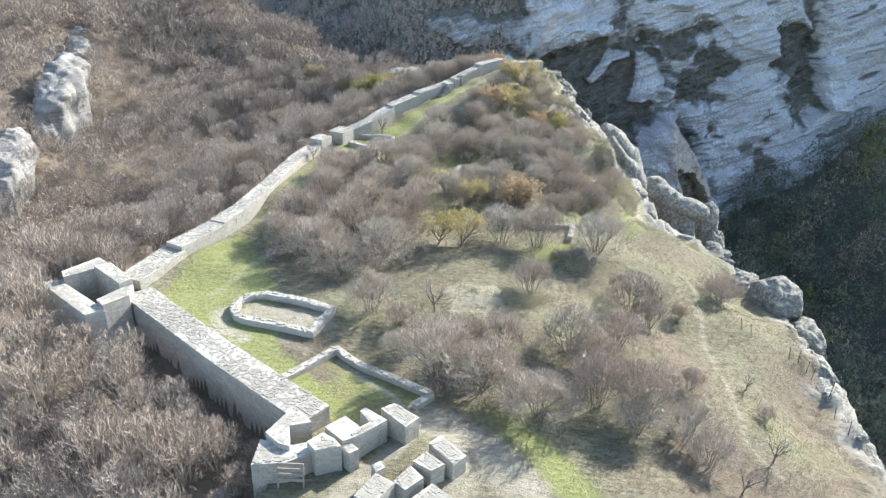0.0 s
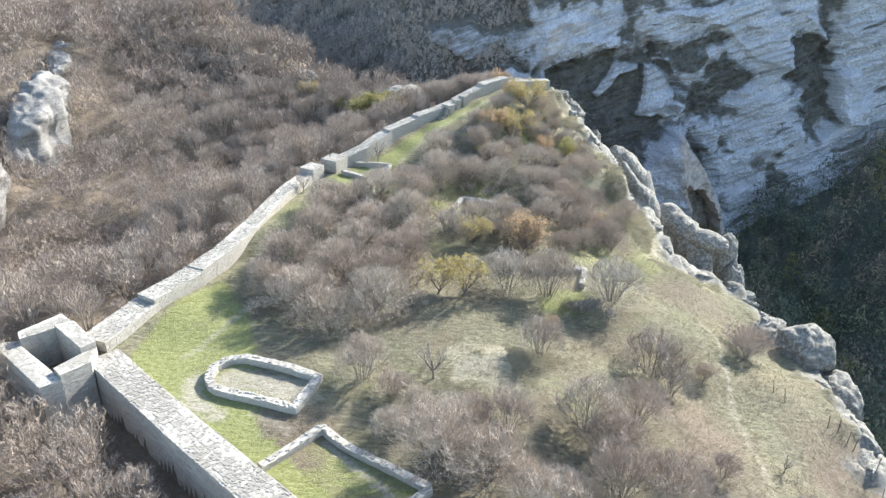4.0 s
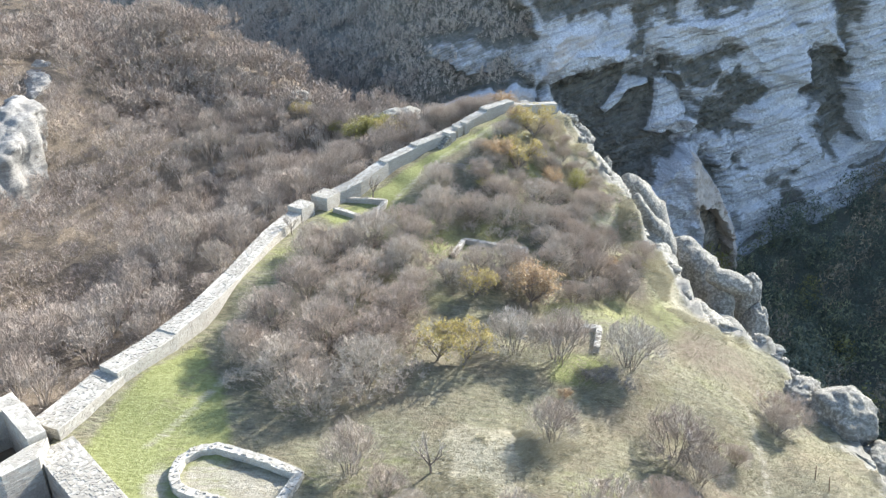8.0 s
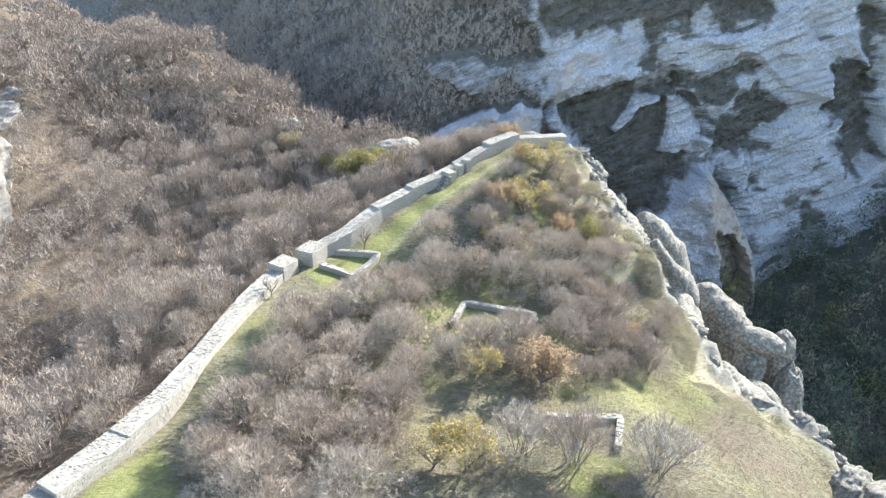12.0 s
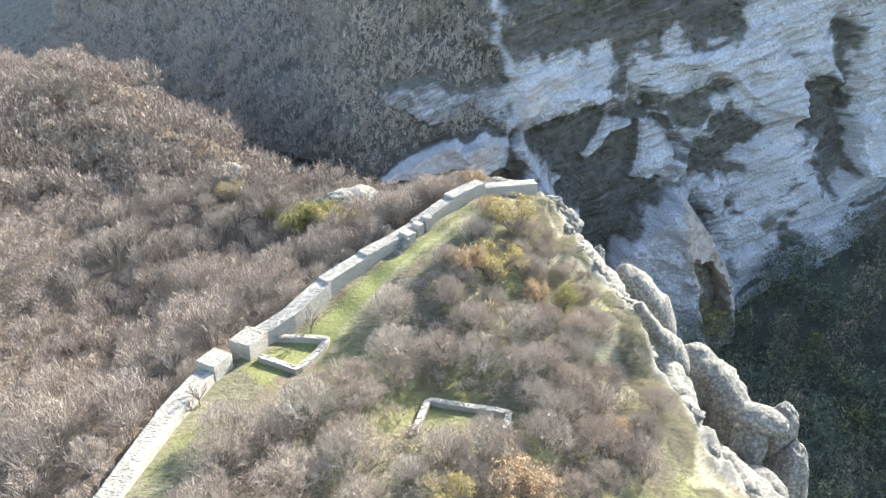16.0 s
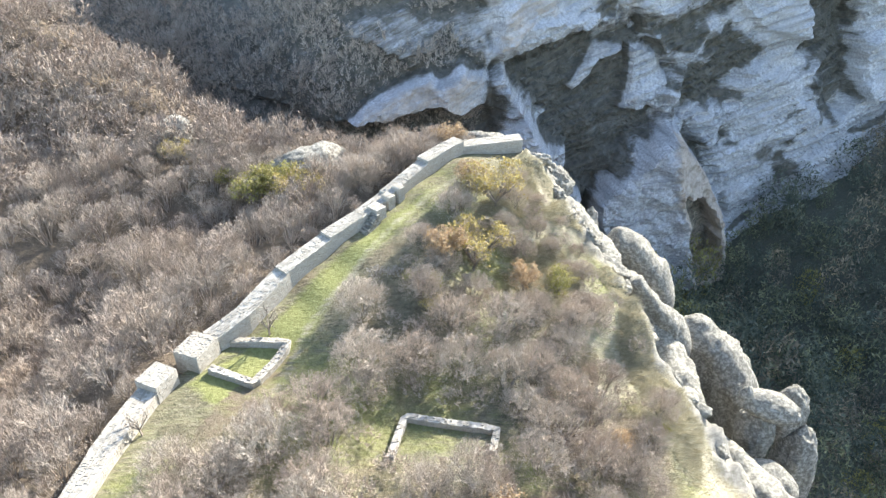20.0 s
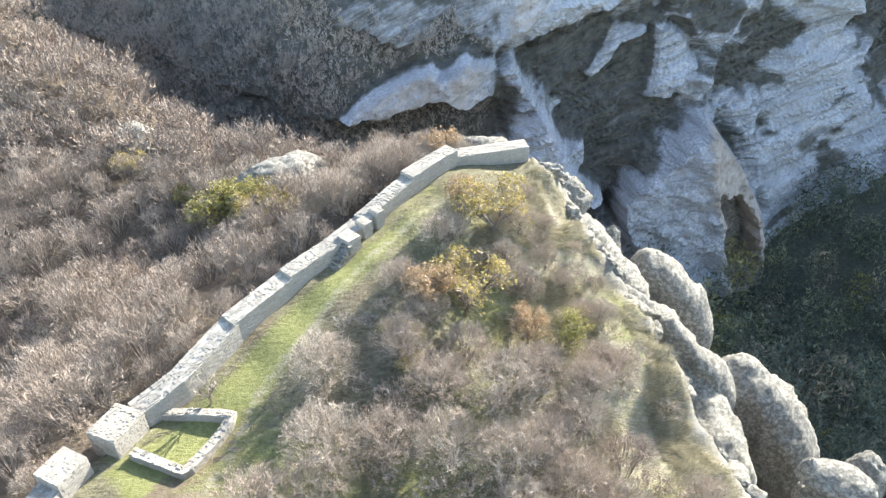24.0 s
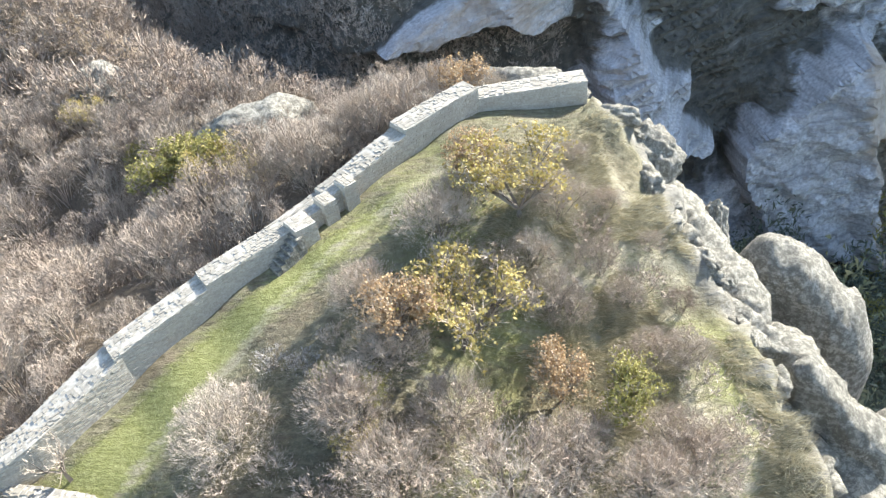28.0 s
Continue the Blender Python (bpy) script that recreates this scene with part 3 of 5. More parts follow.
def far_side(x, z):
    """How far north the far side stands at (x, z), and its masks (greenery with painted shade, warm stone)."""
    x, z = np.asarray(x, float), np.asarray(z, float)
    y = 146 + 0.2 * np.maximum(x, -10) + 0.95 * np.maximum(-10 - x, 0)
    # unseen tops rise eastwards, their heights chosen to shade the gorge, not the rim
    lean = 0.15 * z + 8.0 * np.maximum(z - np.interp(x, [75, 101, 200, 230], [33, 57, 131, 145]), 0)
    # wooded slope to the west, broken by a band of rock and an overhang
    w = np.clip((19.5 - x + 5.0 * fbm(x, z, 8, 4, 44)) / 8, 0, 1)
    band = soft_patch(x, z, ROCK_BAND, 41, 1.6, 2.2)
    over = soft_patch(x, z, OVERHANG, 42, 0.4, 1.2)
    west = 0.5 * np.maximum(z - 8, 0) - 1.6 * band - 5.0 * over + 2.0 * np.clip(1 - z, 0, 1) + 1.2 * fbm(x, z, 6, 4, 43) + 0.8 * np.maximum(z, -20) * np.clip((-12 - x) / 10, 0, 1)
    veg_w = np.clip(0.85 - 0.42 * band - 1.2 * over, 0, 1)
    # rock wall to the east: slanting slabs and thin beds
    s = z - 0.36 * (x - 40) + 2.0 * fbm(x, z, 18, 4, 47)
    step = s / 9.0 - np.floor(s / 9.0)
    wall = 1.5 * np.where(step > 0.8, (step - 0.8) * 5, 0) - 1.5 * step + 1.8 * fbm(x, z, 14, 3, 61) + 0.6 * fbm(x * 0.22, z - 0.33 * x, 1.5, 4, 67, 0.6)
    thin = (z - 0.36 * (x - 40) + 1.1 * fbm(x, z, 22, 3, 48)) / 1.5
    thin = thin - np.floor(thin)
    wall = wall - 0.8 * thin * np.clip(0.7 + 0.6 * fbm(x, z, 9, 2, 68), 0.15, 1)
    veg_shade = np.clip(1 - np.abs(step - 0.9) / 0.12, 0, 1) * np.clip(0.35 + 0.6 * fbm(x, z, 8, 3, 52), 0, 0.72)
    slim = s / 3.7 - np.floor(s / 3.7)
    veg_shade = np.maximum(veg_shade, np.clip(1 - np.abs(slim - 0.9) / 0.14, 0, 1) * np.clip(0.0 + 0.75 * fbm(x, z, 6, 3, 53), 0, 0.6))
    for k, (outline, deep, cover) in enumerate(CLEFTS):
        e = soft_patch(x, z, outline, 71 + k, 1.7, 3.0)
        wall = wall + deep * e
        veg_shade = np.maximum(veg_shade, cover * soft_patch(x, z, outline, 171 + k, 2.4, 6.0))
    for k, (outline, out) in enumerate(SLABS):
        e = soft_patch(x, z, outline, 93 + k, 0.35, 1.0)
        wall = wall - out * e
        veg_shade = veg_shade * (1 - e)
    # pale spire leaning on the wall, with a hollow in its flank
    e = soft_patch(x, z, SPIRE, 88, 0.5, 0.9)
    d, _ = near_line(SPIRE_RIDGE, x, z)
    wall = wall * (1 - e) - e * (5.0 + 5.5 * np.exp(-d / 6.0) + 0.7 * fbm(x, z, 2.5, 4, 55) + 0.35 * fbm(x, z, 0.9, 3, 56))
    hole = soft_patch(x, z, SPIRE_HOLLOW, 89, 0.8, 1.2)
    wall = wall + 6.0 * hole
    right = x > np.interp(-z, [4.4, 9.2, 15.6, 22.6, 32.5], [49.5, 49.5, 51.1, 54.3, 55.8])
    # the hollow's brown stain and its shade are painted with the greenery colour
    veg_shade = veg_shade * (1 - e) + 0.42 * hole
    warm = e * (np.where(right, 0.66, 0.12) + 0.4 * np.exp(-d / 1.6))
    # pale bulging prow where the two meet
    prow = soft_patch(x, z, PROW, 90, 0.5, 2.0)
    off = west * w + wall * (1 - w) - 2.5 * prow
    veg_shade = np.maximum(veg_shade * (1 - w), veg_w * w) * (1 - 0.95 * prow)
    warm = np.maximum(warm * (1 - w), 0.42 * over * w)
    warm = np.maximum(warm, 0.4 * prow)
    y = y + lean + off + 0.38 * fbm(x, z, 2.2, 4, 77, 0.65)
    return y, veg_shade, np.clip(warm, 0, 0.85)


FAR_EYE, FAR_SCALE = np.array([0.5, 22.0, 35.0]), 1.06


def set_back(x, y, z):
    """The far side's own points, moved out to their true distance."""
    return tuple(c + FAR_SCALE * (np.asarray(v, float) - c) for v, c in zip((x, y, z), FAR_EYE))


def far_side_at(x, z):
    """How far north the far side stands at a place of the world."""
    own_x, own_z = (c + (np.asarray(v, float) - c) / FAR_SCALE for v, c in ((x, FAR_EYE[0]), (z, FAR_EYE[2])))
    return FAR_EYE[1] + FAR_SCALE * (far_side(own_x, own_z)[0] - FAR_EYE[1])


def build_far_side():
    us = np.concatenate([np.arange(-190, -26, 2.0), np.arange(-26, 112, 0.42), np.arange(120, 300, 4.0)])
    vs = np.concatenate([np.arange(-70, -34, 2.0), np.arange(-34, 33, 0.3), np.arange(33, 46, 1.5), np.arange(46, 160, 6.0)])
    gx, gz = np.meshgrid(us, vs)
    x, z = gx.ravel(), gz.ravel()
    y, veg_shade, warm = far_side(x, z)
    n, m = len(us), len(vs)
    i = np.arange((n - 1) * (m - 1))
    a = i // (n - 1) * n + i % (n - 1)
    ob = mesh_ob("cliff_face", np.stack(set_back(x, y, z), 1), np.stack([a, a + 1, a + n + 1, a + n], 1), M_CLIFF)
    tagged(ob, "pale shaded limestone cliff with dark overgrown ledges and a cave", "cliff", kind="structure")
    paint(ob, "cover", np.stack([veg_shade, warm, warm * 0], 1))


build_far_side()


# ---- masonry ----
LATER = []      # stones of each wall, built last


class Heap:
    """Gathers many small solids into one mesh."""

    def __init__(self):
        self.v, self.f, self.blocks = [], [], []

    def block(self, c, ax, ay, az, jit=0.0, bottom=False):
        """A rough block: centre of its back or foot, half-axes ax, ay and the full way az to its front."""
        self.blocks.append((c, ax, ay, az))
        k = len(self.v)
        for sz in (0, 1):
            t = 0.96 if sz else 1.0
            for sx, sy in ((-1, -1), (1, -1), (1, 1), (-1, 1)):
                p = c + ax * sx * t + ay * sy * t + az * sz
                if jit:
                    p = p + np.array([random.uniform(-jit, jit) for _ in range(3)])
                self.v.append(p)
        self.f += [(k + 4, k + 5, k + 6, k + 7), (k, k + 1, k + 5, k + 4), (k + 1, k + 2, k + 6, k + 5), (k + 2, k + 3, k + 7, k + 6), (k + 3, k, k + 4, k + 7)]

    def done(self, name, material, parent, label="", kind="stuff"):
        if not self.v:
            return None
        ob = mesh_ob(name, np.array(self.v), np.array(self.f), material, parent, label)
        if kind:
            tagged(ob, kind=kind)
        return ob


def face_stones(heap, p0, p1, n, z0, z1, long=0.34, tall=0.2, proud=0.03):
    """Courses of stones on an upright face from p0 to p1 (plan), facing n, between heights z0 and z1 (functions of 0..1)."""
    p0, p1, n = np.array(p0, float), np.array(p1, float), np.array(n, float)
    length = np.hypot(*(p1 - p0))
    if length < 0.15:
        return
    u = (p1 - p0) / length
    low, high = min(z0(0), z0(1)), max(z1(0), z1(1))
    z = low
    while z < high - 0.05:
        h = tall * random.uniform(0.75, 1.25)
        s = random.uniform(-long, 0)
        while s < length - 0.05:
            w = long * random.uniform(0.55, 1.5)
            a, b = max(s, 0), min(s + w, length)
            mid = (a + b) / 2 / length
            s += w
            if b - a < 0.08 or z + h / 2 < z0(mid) or z + h > z1(mid) + 0.05 or random.random() < 0.04:
                continue
            d = proud * random.uniform(0.2, 1.1)
            c = np.array([*(p0 + u * (a + b) / 2 - n * 0.03), z + h / 2])
            heap.block(c, np.array([*u, 0]) * ((b - a) / 2 - 0.011), np.array([0, 0, h / 2 - 0.011]), np.array([*n, 0]) * (d + 0.03), 0.008)
        z += h


def top_stones(heap, at, along, across, length, width, zf, size=0.29, rise=0.012):
    """Rubble bedded in the top of a wall."""
    t = -width / 2 + 0.01
    while t < width / 2 - 0.1:
        d = min(size * random.uniform(0.6, 1.25), width / 2 - 0.01 - t)
        s = random.uniform(-0.3, 0)
        while s < length - 0.04:
            w = size * random.uniform(0.7, 1.6)
            a, b = max(s, 0), min(s + w, length)
            s += w
            if b - a < 0.1 or random.random() < 0.08:
                continue
            mid = (a + b) / 2
            p = at + along * mid + across * (t + d / 2)
            turn = random.uniform(-0.25, 0.25)
            u = np.array([*(along * math.cos(turn) + across * math.sin(turn)), (zf(1) - zf(0)) / length])
            v = np.array([*(across * math.cos(turn) - along * math.sin(turn)), 0])
            heap.block(np.array([p[0], p[1], zf(mid / length) - 0.06]), u * ((b - a) / 2 - 0.008), v * (d / 2 - 0.008), np.array([0, 0, 0.06 + 0.025 + rise * random.uniform(-1, 1)]), 0.008)
        t += d


def ground_at(x, y):
    return float(land(np.array([x]), np.array([y]))[0][0])


def wall_run(name, line, width, tops, label, kind="structure", category="wall", step=1.6, uneven=0.03, deep=0.5, long=0.3, tall=0.17, group="", ragged=0.05, rubble=0.24):
    """A rubble wall along a line, with the height of its top at each point; its foot goes below the ground on both sides."""
    line = np.array(line, float)
    for end, inner in ((0, 1), (-1, -2)):
        line[end] += 0.1 * (line[end] - line[inner]) / np.hypot(*(line[end] - line[inner]))
    seg = np.hypot(*np.diff(line, axis=0).T)
    cum = np.concatenate([[0], np.cumsum(seg)])
    n = max(2, int(cum[-1] / step) + 1)
    s = np.linspace(0, cum[-1], n)
    cx, cy = np.interp(s, cum, line[:, 0]), np.interp(s, cum, line[:, 1])
    tz = np.interp(s, cum, tops)
    dx, dy = np.gradient(cx), np.gradient(cy)
    k = np.hypot(dx, dy)
    nx, ny = dy / k, -dx / k
    lx, ly, rx, ry = cx - nx * width / 2, cy - ny * width / 2, cx + nx * width / 2, cy + ny * width / 2
    zl, zr = land(lx - nx * 0.7, ly - ny * 0.7)[0], land(rx + nx * 0.7, ry + ny * 0.7)[0]
    foot = np.minimum(zl, zr) - deep
    tl = tz + np.array([random.uniform(-ragged, ragged) for _ in range(n)])
    tr = tz + np.array([random.uniform(-ragged, ragged) for _ in range(n)])
    v = np.concatenate([np.stack(c, 1) for c in ((lx, ly, foot), (lx, ly, tl), (cx, cy, tz), (rx, ry, tr), (rx, ry, foot))])
    f = []
    for i in range(n - 1):
        for a in range(4):
            f.append((a * n + i, a * n + i + 1, (a + 1) * n + i + 1, (a + 1) * n + i))
    for i in (0, n - 1):
        f.append(tuple(a * n + i for a in range(5)))
    root = mesh_ob(name, v, f, M_WALL)
    tagged(root, label, category, group, kind)
    heap = Heap()
    for i in range(n - 1):
        for side, (px, py, g, tt) in enumerate(((lx, ly, zl, tl), (rx, ry, zr, tr))):
            sign = -1 if side == 0 else 1
            face_stones(heap, (px[i], py[i]), (px[i + 1], py[i + 1]), (nx[i] * sign, ny[i] * sign), lambda q, g=g, i=i: g[i] * (1 - q) + g[i + 1] * q - 0.15, lambda q, tt=tt, i=i: tt[i] * (1 - q) + tt[i + 1] * q, long, tall)
        u = np.array([cx[i + 1] - cx[i], cy[i + 1] - cy[i]])
        length = np.hypot(*u)
        top_stones(heap, np.array([cx[i], cy[i]]), u / length, np.array([nx[i], ny[i]]), length, width * 1.01, lambda q, i=i: tz[i] * (1 - q) + tz[i + 1] * q, size=rubble, rise=uneven)
    for i, sign in ((0, -1), (n - 1, 1)):
        d = np.array([dx[i], dy[i]]) / k[i] * sign
        face_stones(heap, (lx[i], ly[i]), (rx[i], ry[i]), d, lambda q, i=i: min(zl[i], zr[i]) - 0.1, lambda q, i=i: tz[i], long, tall)
    LATER.append((root, heap.blocks))
    return root


def block_wall(name, outline, top, bottom, label, long=0.42, tall=0.22, kind="structure", category="wall", rubble=True):
    """A dressed block of wall on an outline, with courses on its faces and rubble on top."""
    pts = [np.array(p, float) for p in outline]
    area = sum(a[0] * b[1] - a[1] * b[0] for a, b in zip(pts, pts[1:] + pts[:1]))
    if area < 0:
        pts = pts[::-1]
    n = len(pts)
    v = [(*p, bottom) for p in pts] + [(*p, top + random.uniform(-0.05, 0.05)) for p in pts]
    f = [tuple(range(n, 2 * n)), tuple(range(n))[::-1]] + [(i, (i + 1) % n, n + (i + 1) % n, n + i) for i in range(n)]
    root = mesh_ob(name, v, f, M_WALL)
    tagged(root, label, category, "", kind)
    heap = Heap()
    for a, b in zip(pts, pts[1:] + pts[:1]):
        u = (b - a) / max(np.hypot(*(b - a)), 1e-6)
        face_stones(heap, a, b, (u[1], -u[0]), lambda q: bottom, lambda q: top, long, tall, 0.025)
    if rubble:
        outline_list = [tuple(q) for q in pts]
        longest = max(range(n), key=lambda i: np.hypot(*(pts[(i + 1) % n] - pts[i])))
        u = pts[(longest + 1) % n] - pts[longest]
        u = u / np.hypot(*u)
        w = np.array([-u[1], u[0]])
        t = 0.02
        while t < 9:
            d = random.uniform(0.13, 0.27)
            s = -9 + random.uniform(0, 0.4)
            while s < 14:
                e = random.uniform(0.14, 0.36)
                p = pts[longest] + u * (s + e / 2) + w * (t + d / 2)
                s += e
                corners = [p + u * x * (e / 2 - 0.01) + w * y * (d / 2 - 0.01) for x in (-1, 1) for y in (-1, 1)]
                if all(inside(outline_list, c[0], c[1]) for c in corners):
                    heap.block(np.array([*p, top - 0.08]), np.array([*u, 0]) * (e / 2 - 0.004), np.array([*w, 0]) * (d / 2 - 0.004), np.array([0, 0, 0.08 + random.uniform(0.01, 0.045)]), 0.012)
            t += d
    LATER.append((root, heap.blocks))
    return root


# the curtain wall along the west side, in lengths that step up towards the point
WEST = [("wall_west_1", [(-27.2, 51.4), (-26.2, 54.4), (-25.4, 57.0)], 2.4, [2.1, 2.3, 2.5]),
        ("wall_west_2", [(-25.3, 57.0), (-24.0, 59.6), (-22.8, 62.0)], 2.0, [2.9, 3.0, 3.2]),
        ("wall_west_3", [(-22.8, 62.0), (-21.2, 66.0), (-20.0, 70.5)], 1.8, [3.3, 3.7, 4.2]),
        ("wall_west_4", [(-20.0, 70.5), (-19.2, 75.0), (-18.3, 79.5), (-16.9, 83.7)], 1.7, [4.2, 4.6, 5.0, 5.3]),
        ("wall_west_5", [(-16.9, 83.8), (-16.0, 85.5)], 2.0, [5.9, 6.0]),
        ("wall_west_6", [(-14.7, 86.5), (-13.7, 88.6)], 2.2, [6.2, 6.3]),
        ("wall_west_7", [(-13.5, 88.8), (-11.2, 90.7), (-8.3, 94.7)], 1.6, [6.0, 6.7, 8.0]),
        ("wall_west_8", [(-8.3, 94.7), (-4.7, 98.4)], 1.5, [8.15, 9.1]),
        ("wall_west_9", [(-4.7, 98.4), (-1.5, 101.3), (0.6, 103.6)], 1.45, [9.3, 9.9, 10.4]),
        ("wall_west_10", [(0.6, 103.6), (4.3, 107.5)], 1.4, [10.55, 11.8]),
        ("wall_west_11", [(4.4, 107.7), (6.4, 109.6), (8.2, 111.2)], 1.5, [12.1, 12.4, 12.6]),
        ("wall_west_12", [(8.7, 111.45), (11.8, 111.9), (14.9, 112.3)], 1.6, [12.0, 12.1, 12.2])]
for wall_name, wall_points, wall_width, wall_tops in WEST:
    wall_run(wall_name, wall_points, wall_width, wall_tops, "pale grey rubble curtain wall, broken off level with a rough top")

# the front wall between the gate and the corner tower
wall_run("wall_front", [(-8.0, 35.0), (-17.0, 42.6), (-25.9, 50.0)], 2.4, [1.5, 1.2, 1.6], "thick pale stone curtain wall with a flat weathered top", long=0.5, tall=0.26, rubble=0.19, ragged=0.05)

# corner tower, a hollow square of four thick sides
TOWER = [[(-34.5, 50.3), (-32.8, 51.0), (-32.2, 50.2), (-27.9, 47.0), (-27.0, 46.2), (-28.0, 45.2)], [(-32.8, 51.0), (-31.0, 54.0), (-29.3, 52.7), (-30.4, 51.9), (-32.2, 50.2)],
         [(-30.4, 51.9), (-29.3, 52.7), (-26.2, 49.9), (-26.9, 49.0)], [(-27.9, 47.0), (-26.9, 49.0), (-26.2, 49.9), (-25.7, 48.0), (-27.0, 46.2)]]
for number, (outline, top) in enumerate(zip(TOWER, (2.0, 2.7, 2.9, 2.4))):
    block_wall(f"wall_tower_{number + 1}", outline, top, -3.2, "side of a hollow square stone tower, broken off level")

# the gate at the near end
GATE = [([(-10.4, 32.2), (-9.5, 34.2), (-8.7, 34.4), (-7.8, 33.3), (-9.1, 32.9), (-8.7, 31.1), (-9.4, 31.3)], 2.2), ([(-10.7, 29.9), (-10.7, 32.0), (-9.6, 31.8), (-8.6, 31.6), (-7.8, 32.0), (-7.2, 31.2), (-8.7, 30.2)], 1.8),
        ([(-7.7, 31.4), (-6.9, 32.3), (-6.1, 31.8), (-5.6, 31.2), (-7.1, 30.7)], 2.3), ([(-6.9, 32.9), (-5.8, 34.0), (-4.9, 33.2), (-4.7, 33.0), (-5.4, 31.8), (-5.6, 31.7)], 2.2),
        ([(-4.9, 34.5), (-4.6, 34.9), (-3.1, 33.7), (-4.6, 32.3), (-5.4, 31.8), (-5.3, 32.4), (-4.2, 33.5)], 2.25), ([(-5.8, 31.6), (-5.3, 32.1), (-4.6, 31.4), (-5.1, 31.0)], 1.9),
        ([(-3.6, 34.9), (-2.8, 35.6), (-1.1, 34.2), (-1.9, 33.2)], 2.2), ([(-0.4, 32.3), (0.3, 33.0), (1.9, 31.3), (1.1, 30.5)], 1.8),
        ([(-3.7, 30.2), (-3.2, 30.6), (-2.9, 30.0), (-3.4, 29.7)], 1.8), ([(-2.3, 29.1), (-1.4, 30.4), (-0.6, 29.4), (-1.6, 28.4)], 1.75), ([(-1.3, 30.6), (-0.5, 31.5), (0.6, 30.5), (-0.2, 29.9)], 1.85),
        ([(-4.4, 27.8), (-3.4, 29.6), (-2.2, 28.9), (-3.3, 27.2)], 1.8), ([(-1.2, 27.8), (-0.1, 29.0), (1.1, 27.9), (0.0, 26.9)], 1.8)]
for number, (outline, top) in enumerate(GATE):
    mx, my = np.mean(outline, 0)
    block_wall(f"wall_gate_{number + 1}", outline, top, ground_at(mx, my) - (1.6 if mx < -7 else 0.6), "block of restored gate masonry in pale dressed stone")

# low footings of houses and a chapel
RUINS = [("chapel_footing", [(-14.8, 46.2), (-16.4, 46.8), (-17.2, 48.0), (-17.1, 49.4), (-16.2, 50.3), (-15.0, 50.5), (-9.0, 48.2), (-10.1, 44.8), (-14.8, 46.2)], 0.6, 0.5, "low chapel footing with a rounded apse in rough stone"),
         ("room_footing", [(-11.2, 40.0), (-8.0, 43.7), (-0.3, 38.7), (-1.5, 37.5)], 0.55, 0.4, "low L-shaped footing of rough pale stones"),
         ("house_footing", [(-11.9, 89.2), (-7.3, 88.6), (-9.5, 84.75), (-12.9, 86.1)], 0.6, 0.5, "low square house footing of rough grey stones beside the wall"),
         ("house_footing", [(0.7, 77.8), (1.8, 81.4), (5.0, 80.6), (8.4, 79.8), (7.8, 77.9)], 0.5, 0.5, "low house footing in the thicket"),
         ("house_footing", [(8.4, 67.3), (14.0, 67.1), (13.1, 63.8)], 0.5, 0.5, "low house footing among bushes")]
for ruin_name, ruin_line, ruin_width, ruin_height, ruin_label in RUINS:
    fine_line = []
    for p, q in zip(ruin_line, ruin_line[1:]):
        pieces = max(1, round(math.dist(p, q)))
        fine_line += [(p[0] + (q[0] - p[0]) * k / pieces, p[1] + (q[1] - p[1]) * k / pieces) for k in range(pieces)]
    fine_line.append(ruin_line[-1])
    wall_run(ruin_name, fine_line, ruin_width, [ground_at(*p) + ruin_height for p in fine_line], ruin_label, kind="", category="ruin", step=0.5, deep=0.3, long=0.32, tall=0.18, uneven=0.07)


# stair and two buttresses against the inner side of the west wall
def build_stair():
    ux, uy = 0.685, 0.728
    nx, ny = 0.728, -0.685
    foot = np.array([-2.05, 100.1])
    root = new("stone_stair")
    root.location = (*foot, ground_at(*foot))
    tagged(root, "short flight of grey stone steps against the wall", "stair")
    base = ground_at(*foot)
    for i in range(6):
        a, w, top = 0.3 * i, 0.34, base + 0.24 * (i + 1)
        heap = Heap()
        c = np.array([foot[0] + ux * (a + w / 2) + nx * 0.6, foot[1] + uy * (a + w / 2) + ny * 0.6, base - 0.6])
        heap.block(c, np.array([ux, uy, 0]) * 0.2, np.array([nx, ny, 0]) * 0.62, np.array([0, 0, top - base + 0.6]), 0.015)
        ob = heap.done("step", M_ROCK, None, kind="")
        ob.parent, ob.matrix_parent_inverse = root, Matrix.Translation(root.location).inverted()


build_stair()
for number, (bx, by, hw, hl, tall_b) in enumerate(((-0.25, 101.5, 0.7, 0.6, 1.25), (0.85, 102.95, 0.55, 0.4, 1.35), (1.8, 104.0, 0.55, 0.4, 1.5))):
    u, n = np.array([0.72, 0.69]), np.array([0.69, -0.72])
    c = np.array([bx, by])
    block_wall(f"wall_buttress_{number + 1}", [c - u * hl - n * hw, c + u * hl - n * hw, c + u * hl + n * hw, c - u * hl + n * hw], ground_at(bx, by) + tall_b, ground_at(bx, by) - 0.6, "short stone buttress against the inner side of the wall", 0.35, 0.2)


